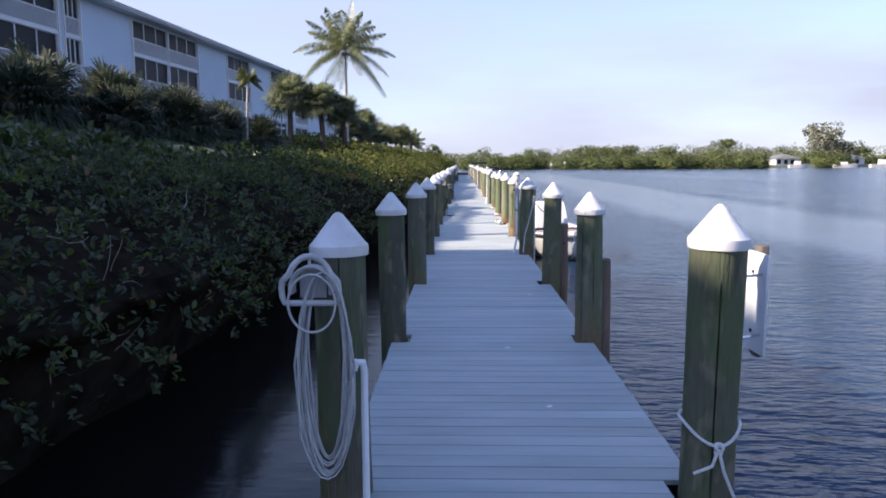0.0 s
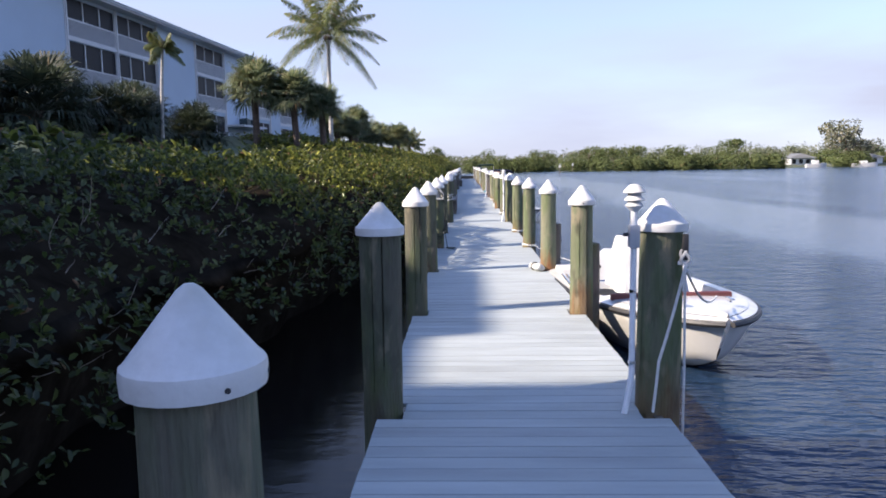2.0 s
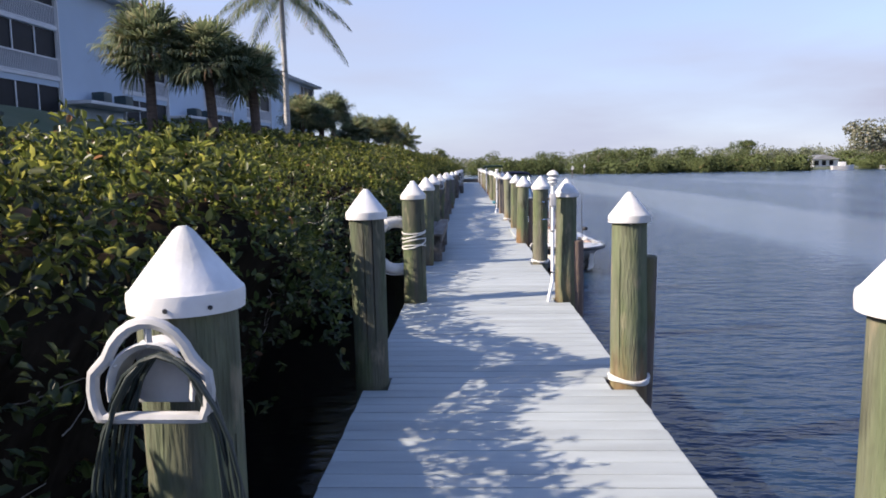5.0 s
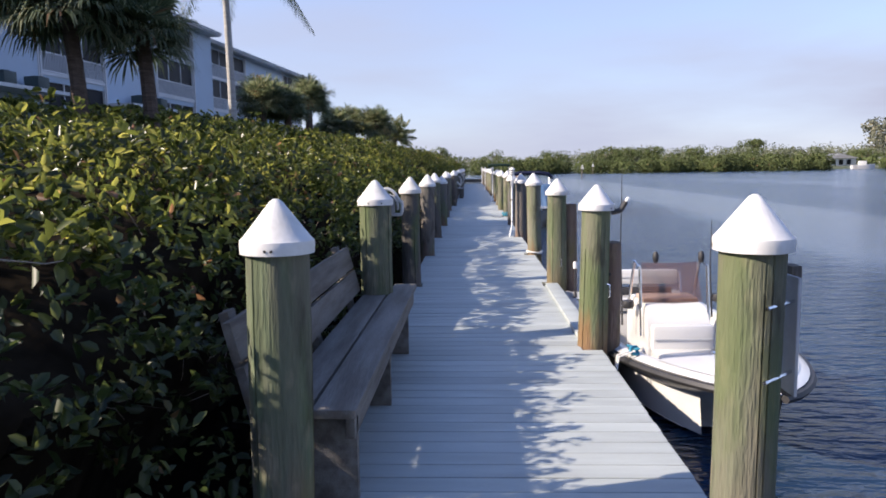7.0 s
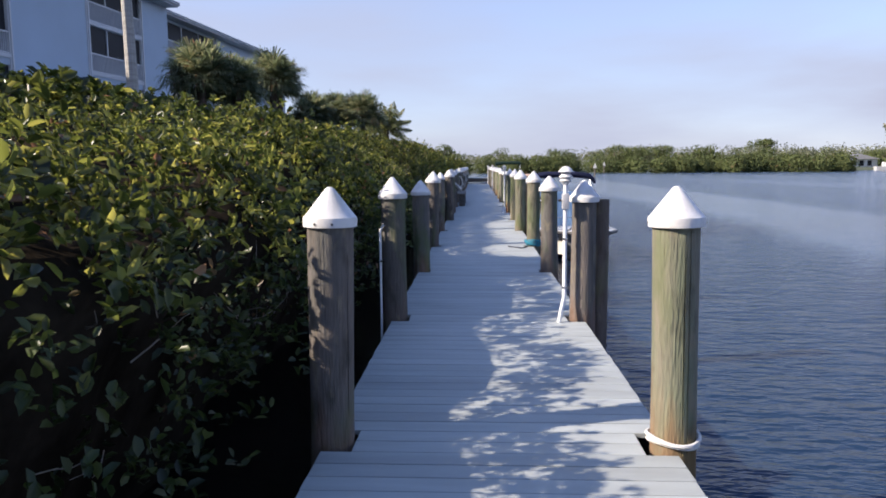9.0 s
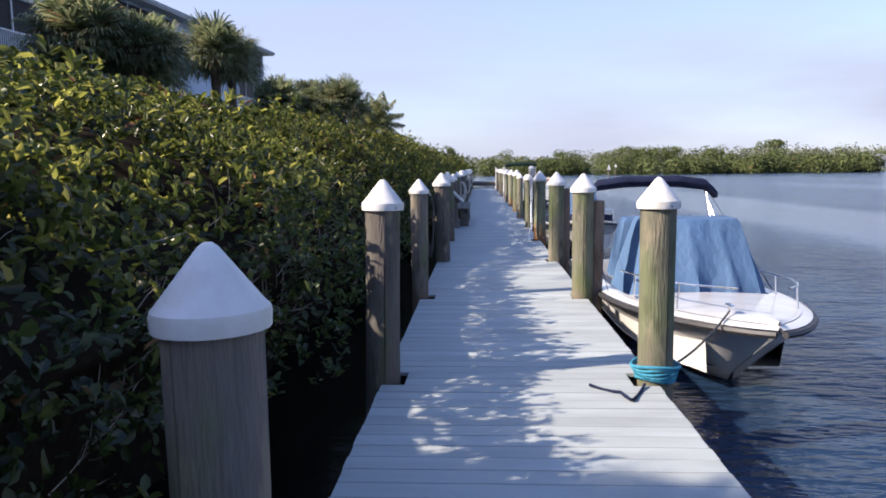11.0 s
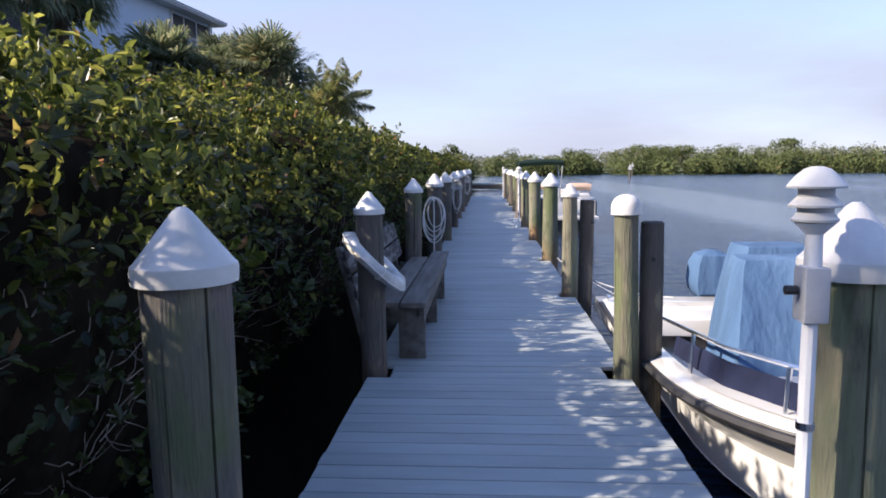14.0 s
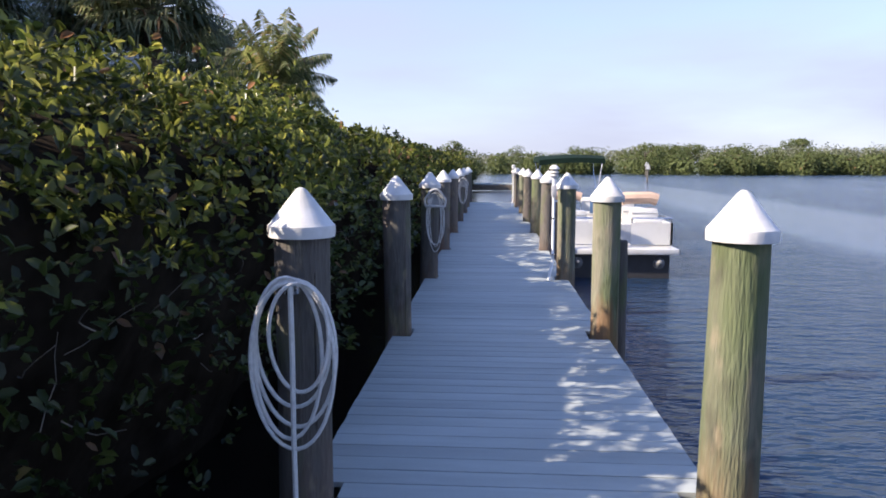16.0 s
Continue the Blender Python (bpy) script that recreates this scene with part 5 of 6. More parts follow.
def rail(t, pts, posts, r=0.013, drop=0.22):
    ra = part("bow_rail", sweep(bmesh.new(), pts, r, 6), M_STEEL, t, "stainless bow rail")
    for p in posts:
        part("stanchion", sweep(bmesh.new(), [p, (p[0] * 1.02, p[1], p[2] - drop)], r, 6), M_STEEL, ra)


def cleat(t, at):
    part("cleat", box(new_box((at[0] - 0.02, at[1] - 0.07, at[2] + 0.025), (at[0] + 0.02, at[1] + 0.07, at[2] + 0.045), 0.008), (at[0] - 0.012, at[1] - 0.025, at[2]), (at[0] + 0.012, at[1] + 0.025, at[2] + 0.03)), M_STEEL, t)


# white skiff with a covered console
b1 = thing("motor_boat", "white motor boat with a pale canvas cover, moored at the dock", "boat", (2.03, 14.3, 0), 4)
half, zs = boat_hull(b1, 4.6, 1.8, 0.0, 0.12, -0.75, M_BLACK, 1, rake=0.25, flare_in=0.1)
part("cover", drape((-0.16, 1.85, 0.10), (0.37, 0.42), (0.29, 0.20), 0.60, 4, n=64, folds=5, lean=(0.02, 0.14), fold=0.018, sq=0.97), M_WCOVER, b1, "pale grey canvas console cover")
part("coaming", new_box((-0.72, 1.26, 0.0), (0.60, 1.34, 0.16), 0.02), M_RED, b1, "faded red coaming board")
for i, x in enumerate((-0.86, -0.80)):
    part("boat_pole", sweep(bmesh.new(), [(x, 1.5 + 0.1 * i, 0.05), (x - 0.02, 2.6, 0.052), (x + 0.05, 3.4, 0.05)], 0.014, 6), M_STEEL, b1)
part("cover", drape((-0.16, 3.15, -0.08), (0.50, 0.34), (0.34, 0.20), 0.42, 14, n=96, folds=9, lean=(0.05, 0.12), fold=0.06, sq=0.8), M_WCOVER, b1, "pale canvas cover over the helm seat")
part("cover", drape((-0.52, 3.95, -0.14), (0.28, 0.36), (0.24, 0.28), 0.22, 15, n=64, folds=4, fold=0.02, sq=0.95), M_WCOVER, b1, "pale canvas cover over a stern seat")
part("seat", new_box((-0.6, 3.3, -0.34), (0.7, 3.6, -0.06), 0.05), M_GREYBOX, b1)
part("stern_deck", new_box((-0.84, 4.3, -0.2), (0.84, 4.58, 0.0), 0.03), M_WHITE, b1)
part("ladder", sweep(bmesh.new(), [(-0.70, 2.75, -0.3), (-0.70, 2.75, 0.06), (-0.2, 2.75, 0.06), (-0.2, 2.75, -0.3)], 0.014, 6), M_STEEL, b1)
cleat(b1, (-0.25, 0.55, 0.19)), cleat(b1, (0.25, 0.55, 0.19)), cleat(b1, (-0.88, 4.2, 0.03))
outboard(b1, 4.85, -0.12, 0.85, M_GREYBOX, 0.2, 50)

# centre-console boat with a smoked windscreen
b2 = thing("motor_boat", "white centre-console boat with a red smoked windscreen and fishing rods", "boat", (1.76, 31.55, 0), 1)
half, zs = boat_hull(b2, 4.3, 1.47, -0.10, 0.14, -0.85, M_BLACK, 2, gun=0.12, sole=-0.45, y0=0.75, fore=7, low=0.52)
con = part("console", loft(bmesh.new(), [[Vector((-w, a, z)), Vector((w, a, z)), Vector((w, b, z)), Vector((-w, b, z))] for z, w, a, b in ((-0.45, 0.28, 2.7, 3.5), (-0.02, 0.28, 2.72, 3.5), (0.10, 0.275, 2.80, 3.49), (0.15, 0.265, 2.86, 3.47), (0.18, 0.25, 2.92, 3.44))]), M_WHITE, b2, "white moulded console")
part("seat", new_box((-0.27, 2.1, -0.45), (0.27, 2.68, -0.16), 0.05), M_WHITE, con, "white cushioned console seat")
part("seat_back", new_box((-0.27, 2.6, -0.2), (0.27, 2.71, 0.05), 0.04), M_WHITE, con)
part("hatch", new_box((-0.19, 2.085, -0.40), (0.19, 2.098, -0.22), 0.004), M_GREYBOX, con, "grey-rimmed hatch under the seat")
part("seam", new_box((-0.25, 2.592, -0.08), (0.25, 2.598, -0.07)), M_GREYBOX, con)
part("piping", sweep(bmesh.new(), [(-0.26, 2.11, -0.165), (0.26, 2.11, -0.165)], 0.008, 6), M_GREYBOX, con)
part("windscreen", loft(bmesh.new(), [[Vector((x, 2.93 + 0.22 * abs(x) + dy, z)) for x in (-0.28, -0.15, 0, 0.15, 0.28)] + [Vector((x, 3.03 + 0.22 * abs(x) + dy, 0.54)) for x in (0.25, 0.14, 0, -0.14, -0.25)] for dy, z in ((0.0, 0.18), (0.010, 0.18))]), M_TINT, con, "red-brown smoked windscreen")
part("dash", new_box((-0.25, 3.0, 0.182), (0.25, 3.3, 0.215), 0.012), M_TAN, con)
for x in (-0.38, 0.38):
    part("grab_rail", sweep(bmesh.new(), [(x * 0.8, 2.85, -0.1), (x * 0.8, 2.95, 0.52), (x * 0.8, 3.15, 0.55), (x * 0.8, 3.35, 0.1)], 0.014, 6), M_STEEL, con)
lp = part("leaning_post", new_box((-0.42, 3.72, -0.06), (0.40, 4.14, 0.05), 0.04), M_WHITE, b2, "white padded helm seat on a moulded box")
part("seat_box", new_box((-0.40, 3.74, -0.45), (0.38, 4.12, -0.062), 0.03), M_WHITE, lp)
part("backrest", new_box((-0.33, 4.18, 0.15), (0.42, 4.27, 0.31), 0.03), M_WHITE, lp)
part("seam", new_box((-0.31, 4.174, 0.225), (0.40, 4.180, 0.232)), M_GREYBOX, lp)
# added black block for what is only a dark gap below the backrest
part("storage_bag", new_box((-0.28, 4.16, -0.05), (0.36, 4.24, 0.12), 0.03), M_BLACK, lp, "black block standing for the dark gap under the backrest")
for x in (-0.34, 0.43):
    part("tube", sweep(bmesh.new(), [(x, 3.95, 0.02), (x, 4.10, 0.08), (x, 4.165, 0.30)], 0.014, 6), M_STEEL, lp)
part("side_seat", new_box((0.36, 2.3, -0.40), (0.50, 2.5, 0.0), 0.05), M_TAN, b2, "pinkish tan cushion")
for x, y, ln in ((-0.42, 3.1, 1.42), (0.52, 3.4, 0.9)):
    rod = part("fishing_rod", sweep(bmesh.new(), [(x, y, -0.05), (x - 0.02, y + 0.03, ln * 0.5), (x - 0.01, y + 0.05, ln)], 0.010, 5, taper=0.3), M_BLACK, b2, "upright fishing rod")
    part("reel", lathe(bmesh.new(), [(0.05, -0.03), (0.06, 0.0), (0.05, 0.04)], 10, (x + 0.05, y, 0.14)), M_BLACK, rod)
for x in (-0.12, 0.3):
    part("reel", lathe(bmesh.new(), [(0.015, 0), (0.028, 0.03), (0.03, 0.08), (0.012, 0.11)], 10, (x, 3.1, 0.53)), M_BLACK, b2, "dark fishing reel")
part("stern_light", sweep(bmesh.new(), [(-0.62, 4.6, -0.07), (-0.62, 4.62, 0.28)], 0.009, 5), M_BLACK, b2)
part("light_globe", lathe(bmesh.new(), [(0.022, 0.27), (0.024, 0.33), (0.016, 0.35)], 10, (-0.62, 4.62, 0)), M_CAP, b2)
for side in (-1, 1):
    qd = part("quarter_deck", loft(bmesh.new(), [[Vector((side * x0, y, z)), Vector((side * 0.705, y, z)), Vector((side * 0.705, y, -0.47)), Vector((side * x0, y, -0.47))] for y, x0, z in ((3.70, 0.60, -0.078), (3.95, 0.50, -0.072), (4.2, 0.41, -0.068), (4.5, 0.35, -0.066), (4.98, 0.33, -0.066), (5.02, 0.36, -0.09))]), M_WHITE, b2, "white moulded quarter deck")
    part("hatch", new_box((side * 0.47 - 0.07, 4.50, -0.064), (side * 0.47 + 0.07, 4.61, -0.055), 0.003), M_BLACK, qd, "small black hatch")
    cleat(b2, (side * 0.63, 4.25, -0.068))
part("light_socket", lathe(bmesh.new(), [(0.022, -0.066), (0.020, -0.02), (0.010, 0.0)], 10, (-0.62, 4.60, 0)), M_BLACK, b2)
cleat(b2, (-0.2, 1.25, 0.12)), cleat(b2, (-0.62, 1.95, 0.0))
part("bow_step", new_box((-0.34, 1.72, -0.45), (0.34, 2.02, -0.20), 0.04), M_WHITE, b2, "white moulded bow step")
part("rope_bundle", sweep(bmesh.new(), [(-0.62 + 0.035 * math.sin(5 * q), 1.85 + 0.05 * math.sin(3 * q), 0.035 + 0.025 * math.cos(4 * q)) for q in np.linspace(0, 2 * math.pi, 48, endpoint=False)], 0.011, 6, closed=True), M_BLUEROPE, b2, "knotted teal mooring rope")
for dx in (0.0, 0.05):
    part("rope_end", sweep(bmesh.new(), [(-0.62, 1.80 + dx, 0.04), (-0.745, 1.78 + dx, 0.0), (-0.78, 1.76 + dx, -0.2), (-0.77, 1.74 + 2 * dx, -0.42)], 0.008, 6), M_ROPE, b2, "pale hanging rope end")
motor = outboard(b2, 5.30, -0.31, 0.70, M_COWL, 0.33, 0)
part("stripe", sweep(bmesh.new(), [(-0.155, -0.17, 0.27), (-0.172, -0.18, 0.16), (-0.165, -0.195, 0.06), (-0.12, -0.19, 0.0)], 0.011, 6), M_WHITE, motor, "white stripe")

# boat with a blue console cover and a folded bimini
b3 = thing("motor_boat", "white motor boat with blue cover and folded navy bimini", "boat", (1.97, 49.55, 0), 0)
half, zs = boat_hull(b3, 5.4, 1.8, 0.02, 0.16, -0.85, M_BLACK, 3)
part("cover", drape((0.04, 2.45, -0.1), (0.70, 0.66), (0.50, 0.30), 0.94, 9, n=128, folds=11, lean=(0.0, 0.16), fold=0.085, sq=0.93), M_COVER, b3, "blue canvas console cover in folds")
part("cover", drape((0.0, 4.75, -0.1), (0.42, 0.36), (0.26, 0.22), 0.8, 12, folds=7, fold=0.06), M_COVER, b3, "blue canvas cover over the engine")
bim = part("bimini", loft(bmesh.new(), [[Vector((-0.05 + 0.84 * x, 3.9 + 0.085 * ca * s, 1.12 + 0.09 * (1 - (x / 0.95) ** 4) + 0.07 * sa * s - (0.07 if abs(x) > 0.9 else 0))) for ca, sa in ((math.cos(a), math.sin(a)) for a in np.linspace(0, 2 * math.pi, 12, endpoint=False))]
                                        for x, s in ((-0.98, 0.5), (-0.94, 0.95), (-0.8, 1.0), (-0.4, 1.05), (0, 0.98), (0.4, 1.05), (0.8, 1.0), (0.94, 0.95), (0.98, 0.5))]), M_NAVY, b3, "folded navy canvas bimini")
for sx in (-1, 1):
    part("strut", sweep(bmesh.new(), [(sx * 0.86, 3.2, 0.05), (-0.15 + sx * 0.78, 3.6, 0.65), (-0.15 + sx * 0.78, 3.88, 1.1)], 0.011, 6), M_STEEL, bim)
    part("strut", sweep(bmesh.new(), [(sx * 0.86, 3.3, 0.05), (-0.15 + sx * 0.78, 3.95, 1.1)], 0.011, 6), M_STEEL, bim)
    part("strap", sweep(bmesh.new(), [(sx * 0.86, 2.2, 0.05), (-0.15 + sx * 0.78, 3.85, 1.1)], 0.004, 5), M_NAVY, bim)
for sx in (-1, 1):
    rail(b3, [(sx * 0.72, 2.3, 0.30), (sx * 0.62, 1.3, 0.36), (sx * 0.38, 0.6, 0.42), (sx * 0.2, 0.35, 0.44)], [(sx * 0.68, 1.8, 0.33), (sx * 0.5, 0.9, 0.40)], 0.009, drop=0.25)
cleat(b3, (-0.72, 1.5, 0.12)), cleat(b3, (-0.2, 0.5, 0.24))
outboard(b3, 5.65, -0.3, 0.9)

# boat with a blue cover and dark bow dodger
b4 = thing("motor_boat", "white bow-rider with blue canvas cover and dark bow dodger", "boat", (1.95, 58.72, 0), -1)
half, zs = boat_hull(b4, 5.0, 1.85, 0.02, 0.28, -0.8, M_BLACK, 4, blunt=0.42, rake=0.6, flare_in=0.4)
part("cover", drape((-0.10, 2.05, 0.08), (0.50, 0.46), (0.36, 0.17), 0.76, 21, n=128, folds=9, lean=(0, 0.12), fold=0.05, sq=0.95), M_COVER, b4, "blue canvas cover over windscreen and console")
part("cover", drape((0.35, 3.75, -0.15), (0.42, 0.42), (0.28, 0.24), 0.9, 27, n=128, folds=8, fold=0.04, sq=0.9), M_COVER, b4, "blue canvas helm seat cover")
bm = bmesh.new()
loft(bm, [[Vector((x, y, z)), Vector((x * 0.97, y + 0.02, z + h * 0.75))] for x, y, z, h in ((-0.78, 2.4, 0.14, 0.16), (-0.72, 1.5, 0.18, 0.2), (-0.5, 0.75, 0.24, 0.2), (-0.2, 0.42, 0.28, 0.2), (0.2, 0.42, 0.28, 0.2), (0.5, 0.75, 0.24, 0.2), (0.72, 1.5, 0.18, 0.2), (0.78, 2.4, 0.14, 0.16))], ring=False)
bmesh.ops.solidify(bm, geom=bm.faces[:], thickness=0.012)
part("dodger", bm, M_NAVY, b4, "dark bow dodger panels")
rail(b4, [(-0.84, 2.6, 0.36), (-0.74, 1.4, 0.44), (-0.5, 0.6, 0.50), (-0.2, 0.24, 0.53), (0.2, 0.24, 0.53), (0.5, 0.6, 0.50), (0.74, 1.4, 0.44), (0.84, 2.6, 0.36)], [(-0.78, 1.9, 0.40), (-0.6, 0.9, 0.47), (-0.2, 0.25, 0.53), (0.2, 0.25, 0.53), (0.6, 0.9, 0.47), (0.78, 1.9, 0.40)], drop=0.26)
cleat(b4, (-0.5, 1.1, 0.22)), cleat(b4, (0, 0.35, 0.3)), cleat(b4, (-0.85, 4.8, 0.06))
part("stern_deck", new_box((-0.9, 4.3, -0.2), (0.9, 5.55, -0.03), 0.03), M_WHITE, b4)
outboard(b4, 5.75, 0.0, 0.95, M_COVER, 0.42)

# pontoon boat
b5 = thing("pontoon_boat", "white pontoon boat with seats, tan cover and a dark green bimini", "boat", (2.10, 76.4, 0.40))
part("deck", new_box((-0.98, 0, -0.48), (1.0, 8.0, -0.38), 0.02), M_WHITE, b5)
for x in (-0.68, 0.7):
    part("pontoon", loft(bmesh.new(), [[Vector((x + rr * math.cos(a), y, zc + rr * math.sin(a))) for a in np.linspace(0, 2 * math.pi, 14, endpoint=False)]
                                       for y, zc, rr in ((0.0, -0.60, 0.02), (0.15, -0.64, 0.10), (0.5, -0.74, 0.19), (1.0, -0.82, 0.25), (7.9, -0.84, 0.25))]), M_ALU, b5)
# black box standing in for the shade between the pontoons
part("underside", new_box((-0.85, 0.15, -0.95), (0.88, 7.8, -0.49)), M_BLACK, b5)
for i, (a, b) in enumerate((((-0.96, 0.5), (-0.96, 7.6)), ((0.98, 0.5), (0.98, 7.6)), ((-0.96, 0.5), (-0.35, 0.5)), ((0.3, 0.5), (0.98, 0.5)))):
    part("fence_panel", new_box((min(a[0], b[0]) - 0.02, min(a[1], b[1]) - 0.02, -0.36), (max(a[0], b[0]) + 0.02, max(a[1], b[1]) + 0.02, 0.02)), M_WHITE, b5)
    part("rail", sweep(bmesh.new(), [(a[0], a[1], 0.10), (b[0], b[1], 0.10)], 0.018, 6), M_STEEL, b5)
for x0, y0, x1, y1, h in ((-0.9, 0.7, -0.38, 1.25, 0.20), (0.36, 0.75, 0.92, 1.3, 0.24), (-0.9, 1.35, -0.4, 2.5, 0.16), (0.40, 1.45, 0.92, 2.4, 0.20), (-0.25, 3.0, 0.25, 3.5, 0.34), (0.42, 2.9, 0.9, 3.4, 0.36)):
    s = part("seat", new_box((x0, y0, -0.38), (x1, y1, -0.02), 0.08), M_WHITE, b5, "white vinyl boat seat")
    part("seat_back", new_box((x0 + 0.02, y1 - 0.2, -0.06), (x1 - 0.02, y1, h), 0.08), M_WHITE, s)
    part("cushion", new_box((x0 + 0.03, y0 + 0.02, -0.03), (x1 - 0.03, y1 - 0.21, 0.05), 0.035), M_WHITE, s)
    part("piping", sweep(bmesh.new(), [(x0 + 0.04, y1 - 0.205, h - 0.08), (x1 - 0.04, y1 - 0.205, h - 0.08)], 0.010, 6), M_GREYBOX, s)
part("gate", new_box((-0.33, 0.48, -0.34), (0.28, 0.51, 0.0), 0.01), M_GREYBOX, b5)
for x in (-0.96, -0.35, 0.3, 0.98):
    part("rail_post", sweep(bmesh.new(), [(x, 0.5, -0.38), (x, 0.5, 0.10)], 0.018, 6), M_STEEL, b5)
part("cover", sweep(bmesh.new(), [(0.30, 1.66, 0.36), (0.38, 1.66, 0.40), (0.85, 1.66, 0.41), (0.98, 1.66, 0.37)], 0.12, 10), M_TAN, b5, "rolled tan canvas cover")
part("cover", sweep(bmesh.new(), [(-0.9, 3.6, 0.34), (-0.8, 3.6, 0.36), (-0.3, 3.6, 0.36), (-0.2, 3.6, 0.33)], 0.10, 10), M_TAN, b5, "rolled tan canvas cover")
part("helm", new_box((0.3, 3.5, -0.38), (0.88, 3.95, 0.28), 0.05), M_WHITE, b5)
part("windscreen", new_box((-0.10, 2.9, 0.02), (0.12, 2.93, 0.32)), M_COVER, b5)
bim = part("bimini", loft(bmesh.new(), [[Vector((x, y, 1.24 + 0.10 * (1 - (x / 1.25) ** 2) + dz)) for x in np.linspace(-0.98, 0.62, 9)] + [Vector((x, y, 1.10 + 0.12 * (1 - (x / 1.25) ** 2) + dz)) for x in np.linspace(0.62, -0.98, 9)] for y, dz in ((5.6, -0.14), (6.0, -0.06), (7.2, -0.04), (8.0, -0.08))]), M_GREENTARP, b5, "dark green canvas bimini top")
for x in (-0.94, 0.58):
    part("strut", sweep(bmesh.new(), [(x, 6.6, 0.2), (x, 5.8, 1.12)], 0.016, 6), M_STEEL, bim)
    part("strut", sweep(bmesh.new(), [(x, 6.6, 0.2), (x, 7.6, 1.14)], 0.016, 6), M_STEEL, bim)

# ---- benches ----
def bench(y0, label, back=None, dx=0.0):
    t = thing("bench", label, "bench", (0, y0, 0), group="dock benches")
    part("seat_board", new_box((dx - 0.775, 0.0, 0.405), (dx - 0.585, 3.25, 0.445), 0.006), M_BENCH, t)
    part("seat_board", new_box((dx - 0.975, 0.0, 0.405), (dx - 0.79, 2.72, 0.445), 0.006), M_BENCH, t)
    for i, z in enumerate((0.56, 0.745)):
        part("back_board", new_box((-0.02, -0.05, -0.085), (0.02, 2.72, 0.085), 0.006, pose(-1.05 - 0.05 * i, 0, z, 0, -14, 0)), back or M_BENCH, t)
    for y in (0.1, 1.35, 2.55):
        part("leg", new_box((dx - 0.80, y, 0.0), (dx - 0.60, y + 0.045, 0.405), 0.004), M_BENCH, t)
        part("leg", new_box((-1.02, y, -0.2), (-0.88, y + 0.045, 0.405), 0.004), M_BENCH, t)
        part("back_post", new_box((-0.045, y, -0.30), (0.0, y + 0.09, 0.46), 0.004, pose(-1.05, 0, 0.40, 0, -14, 0)), M_BENCH, t)
    part("apron", new_box((dx - 0.64, 0.05, 0.30), (dx - 0.60, 3.1, 0.403), 0.004), M_BENCH, t)
    return t


bench(30.86, "weathered grey timber bench built between dock pilings", None, -0.02)
bench(61.36, "weathered timber bench with peeling back boards between dock pilings", M_PEEL, 0.065)

# ---- dock lamps ----
def dock_lamp():
    t = thing("dock_lamp", "white louvred dock lamp on a plastic conduit beside a piling", "lamp", group="dock lamps")
    part("conduit", sweep(bmesh.new(), [(-0.05, -0.04, 0.03), (-0.03, -0.03, 0.14), (0, 0, 0.26), (0, 0, 1.10)], 0.019, 10), M_PVC, t)
    bx = part("junction_box", new_box((-0.030, -0.035, 1.07), (0.032, 0.04, 1.21), 0.008), M_GREYBOX, t, "grey electrical box")
    part("knob", lathe(bmesh.new(), [(0.012, 0), (0.012, 0.03)], 8), M_BLACK, bx).matrix_basis = pose(-0.035, 0, 1.15, 0, -90, 0)
    part("neck", lathe(bmesh.new(), [(0.022, 1.21), (0.02, 1.29), (0.05, 1.32)], 12), M_PVC, t)
    for z, rr in ((1.335, 0.054), (1.37, 0.061)):
        part("louvre", lathe(bmesh.new(), [(rr, z - 0.012), (rr + 0.001, z - 0.006), (rr * 0.7, z + 0.014), (rr * 0.6, z + 0.012)], 20), M_CAP, t)
    part("lens", lathe(bmesh.new(), [(0.042, 1.32), (0.042, 1.42)], 14), M_GREYBOX, t)
    part("hood", lathe(bmesh.new(), [(0.067, 1.405), (0.069, 1.41), (0.05, 1.434), (0.03, 1.452), (0.012, 1.458)], 20), M_CAP, t)
    for z in (0.35, 0.8):
        part("strap", lathe(bmesh.new(), [(0.023, z - 0.01), (0.023, z + 0.01)], 10), M_STEEL, t)
    return t


lamp = None
for k in (4, 9, 14, 19, 24, 29):
    m = pose({4: 0.69, 9: 0.722, 19: 0.735}.get(k, 0.70), PITCH * k + SHIFT_Y.get(k, 0.12) - 0.14, -0.03)
    if lamp is None:
        lamp = dock_lamp()
        lamp.matrix_basis = m
    else:
        copy_thing(lamp, m)

# ---- slip boards on the water side ----
def slip_board(x, y, z, w, h, material, label):
    t = thing("slip_board", label, "sign board", (x, y, z), group="slip boards")
    part("board", new_box((-0.006, -w / 2, -h / 2), (0.006, w / 2, h / 2), 0.003), material, t)
    part("batten", new_box((0.008, -0.04, -h / 2 - 0.03), (0.05, 0.04, h / 2 + 0.03), 0.004), M_FENDER, t)
    for dz in (-0.3, 0.3):
        part("bracket", sweep(bmesh.new(), [(0.02, 0.0, dz * h), (0.02, -w * 0.3, dz * h), (0.90 - x, (-0.25 if w > 0.25 else -0.06), dz * h)], 0.008, 6), M_STEEL, t)
        part("bolt", lathe(bmesh.new(), [(0.010, 0), (0.010, 0.006)], 8), M_BLACK, t).matrix_basis = pose(-0.007, 0, dz * h, 0, -90, 0)


slip_board(1.19, 3.42, 0.90, 0.30, 0.50, M_PVC, "white plastic slip board beside a piling over the water")
slip_board(1.06, 30.72, 0.81, 0.27, 0.44, M_GREYBOX, "grey slip board beside a piling over the water")
slip_board(1.2, 58.42, 0.84, 0.30, 0.50, M_PVC, "white plastic slip board beside a piling over the water")

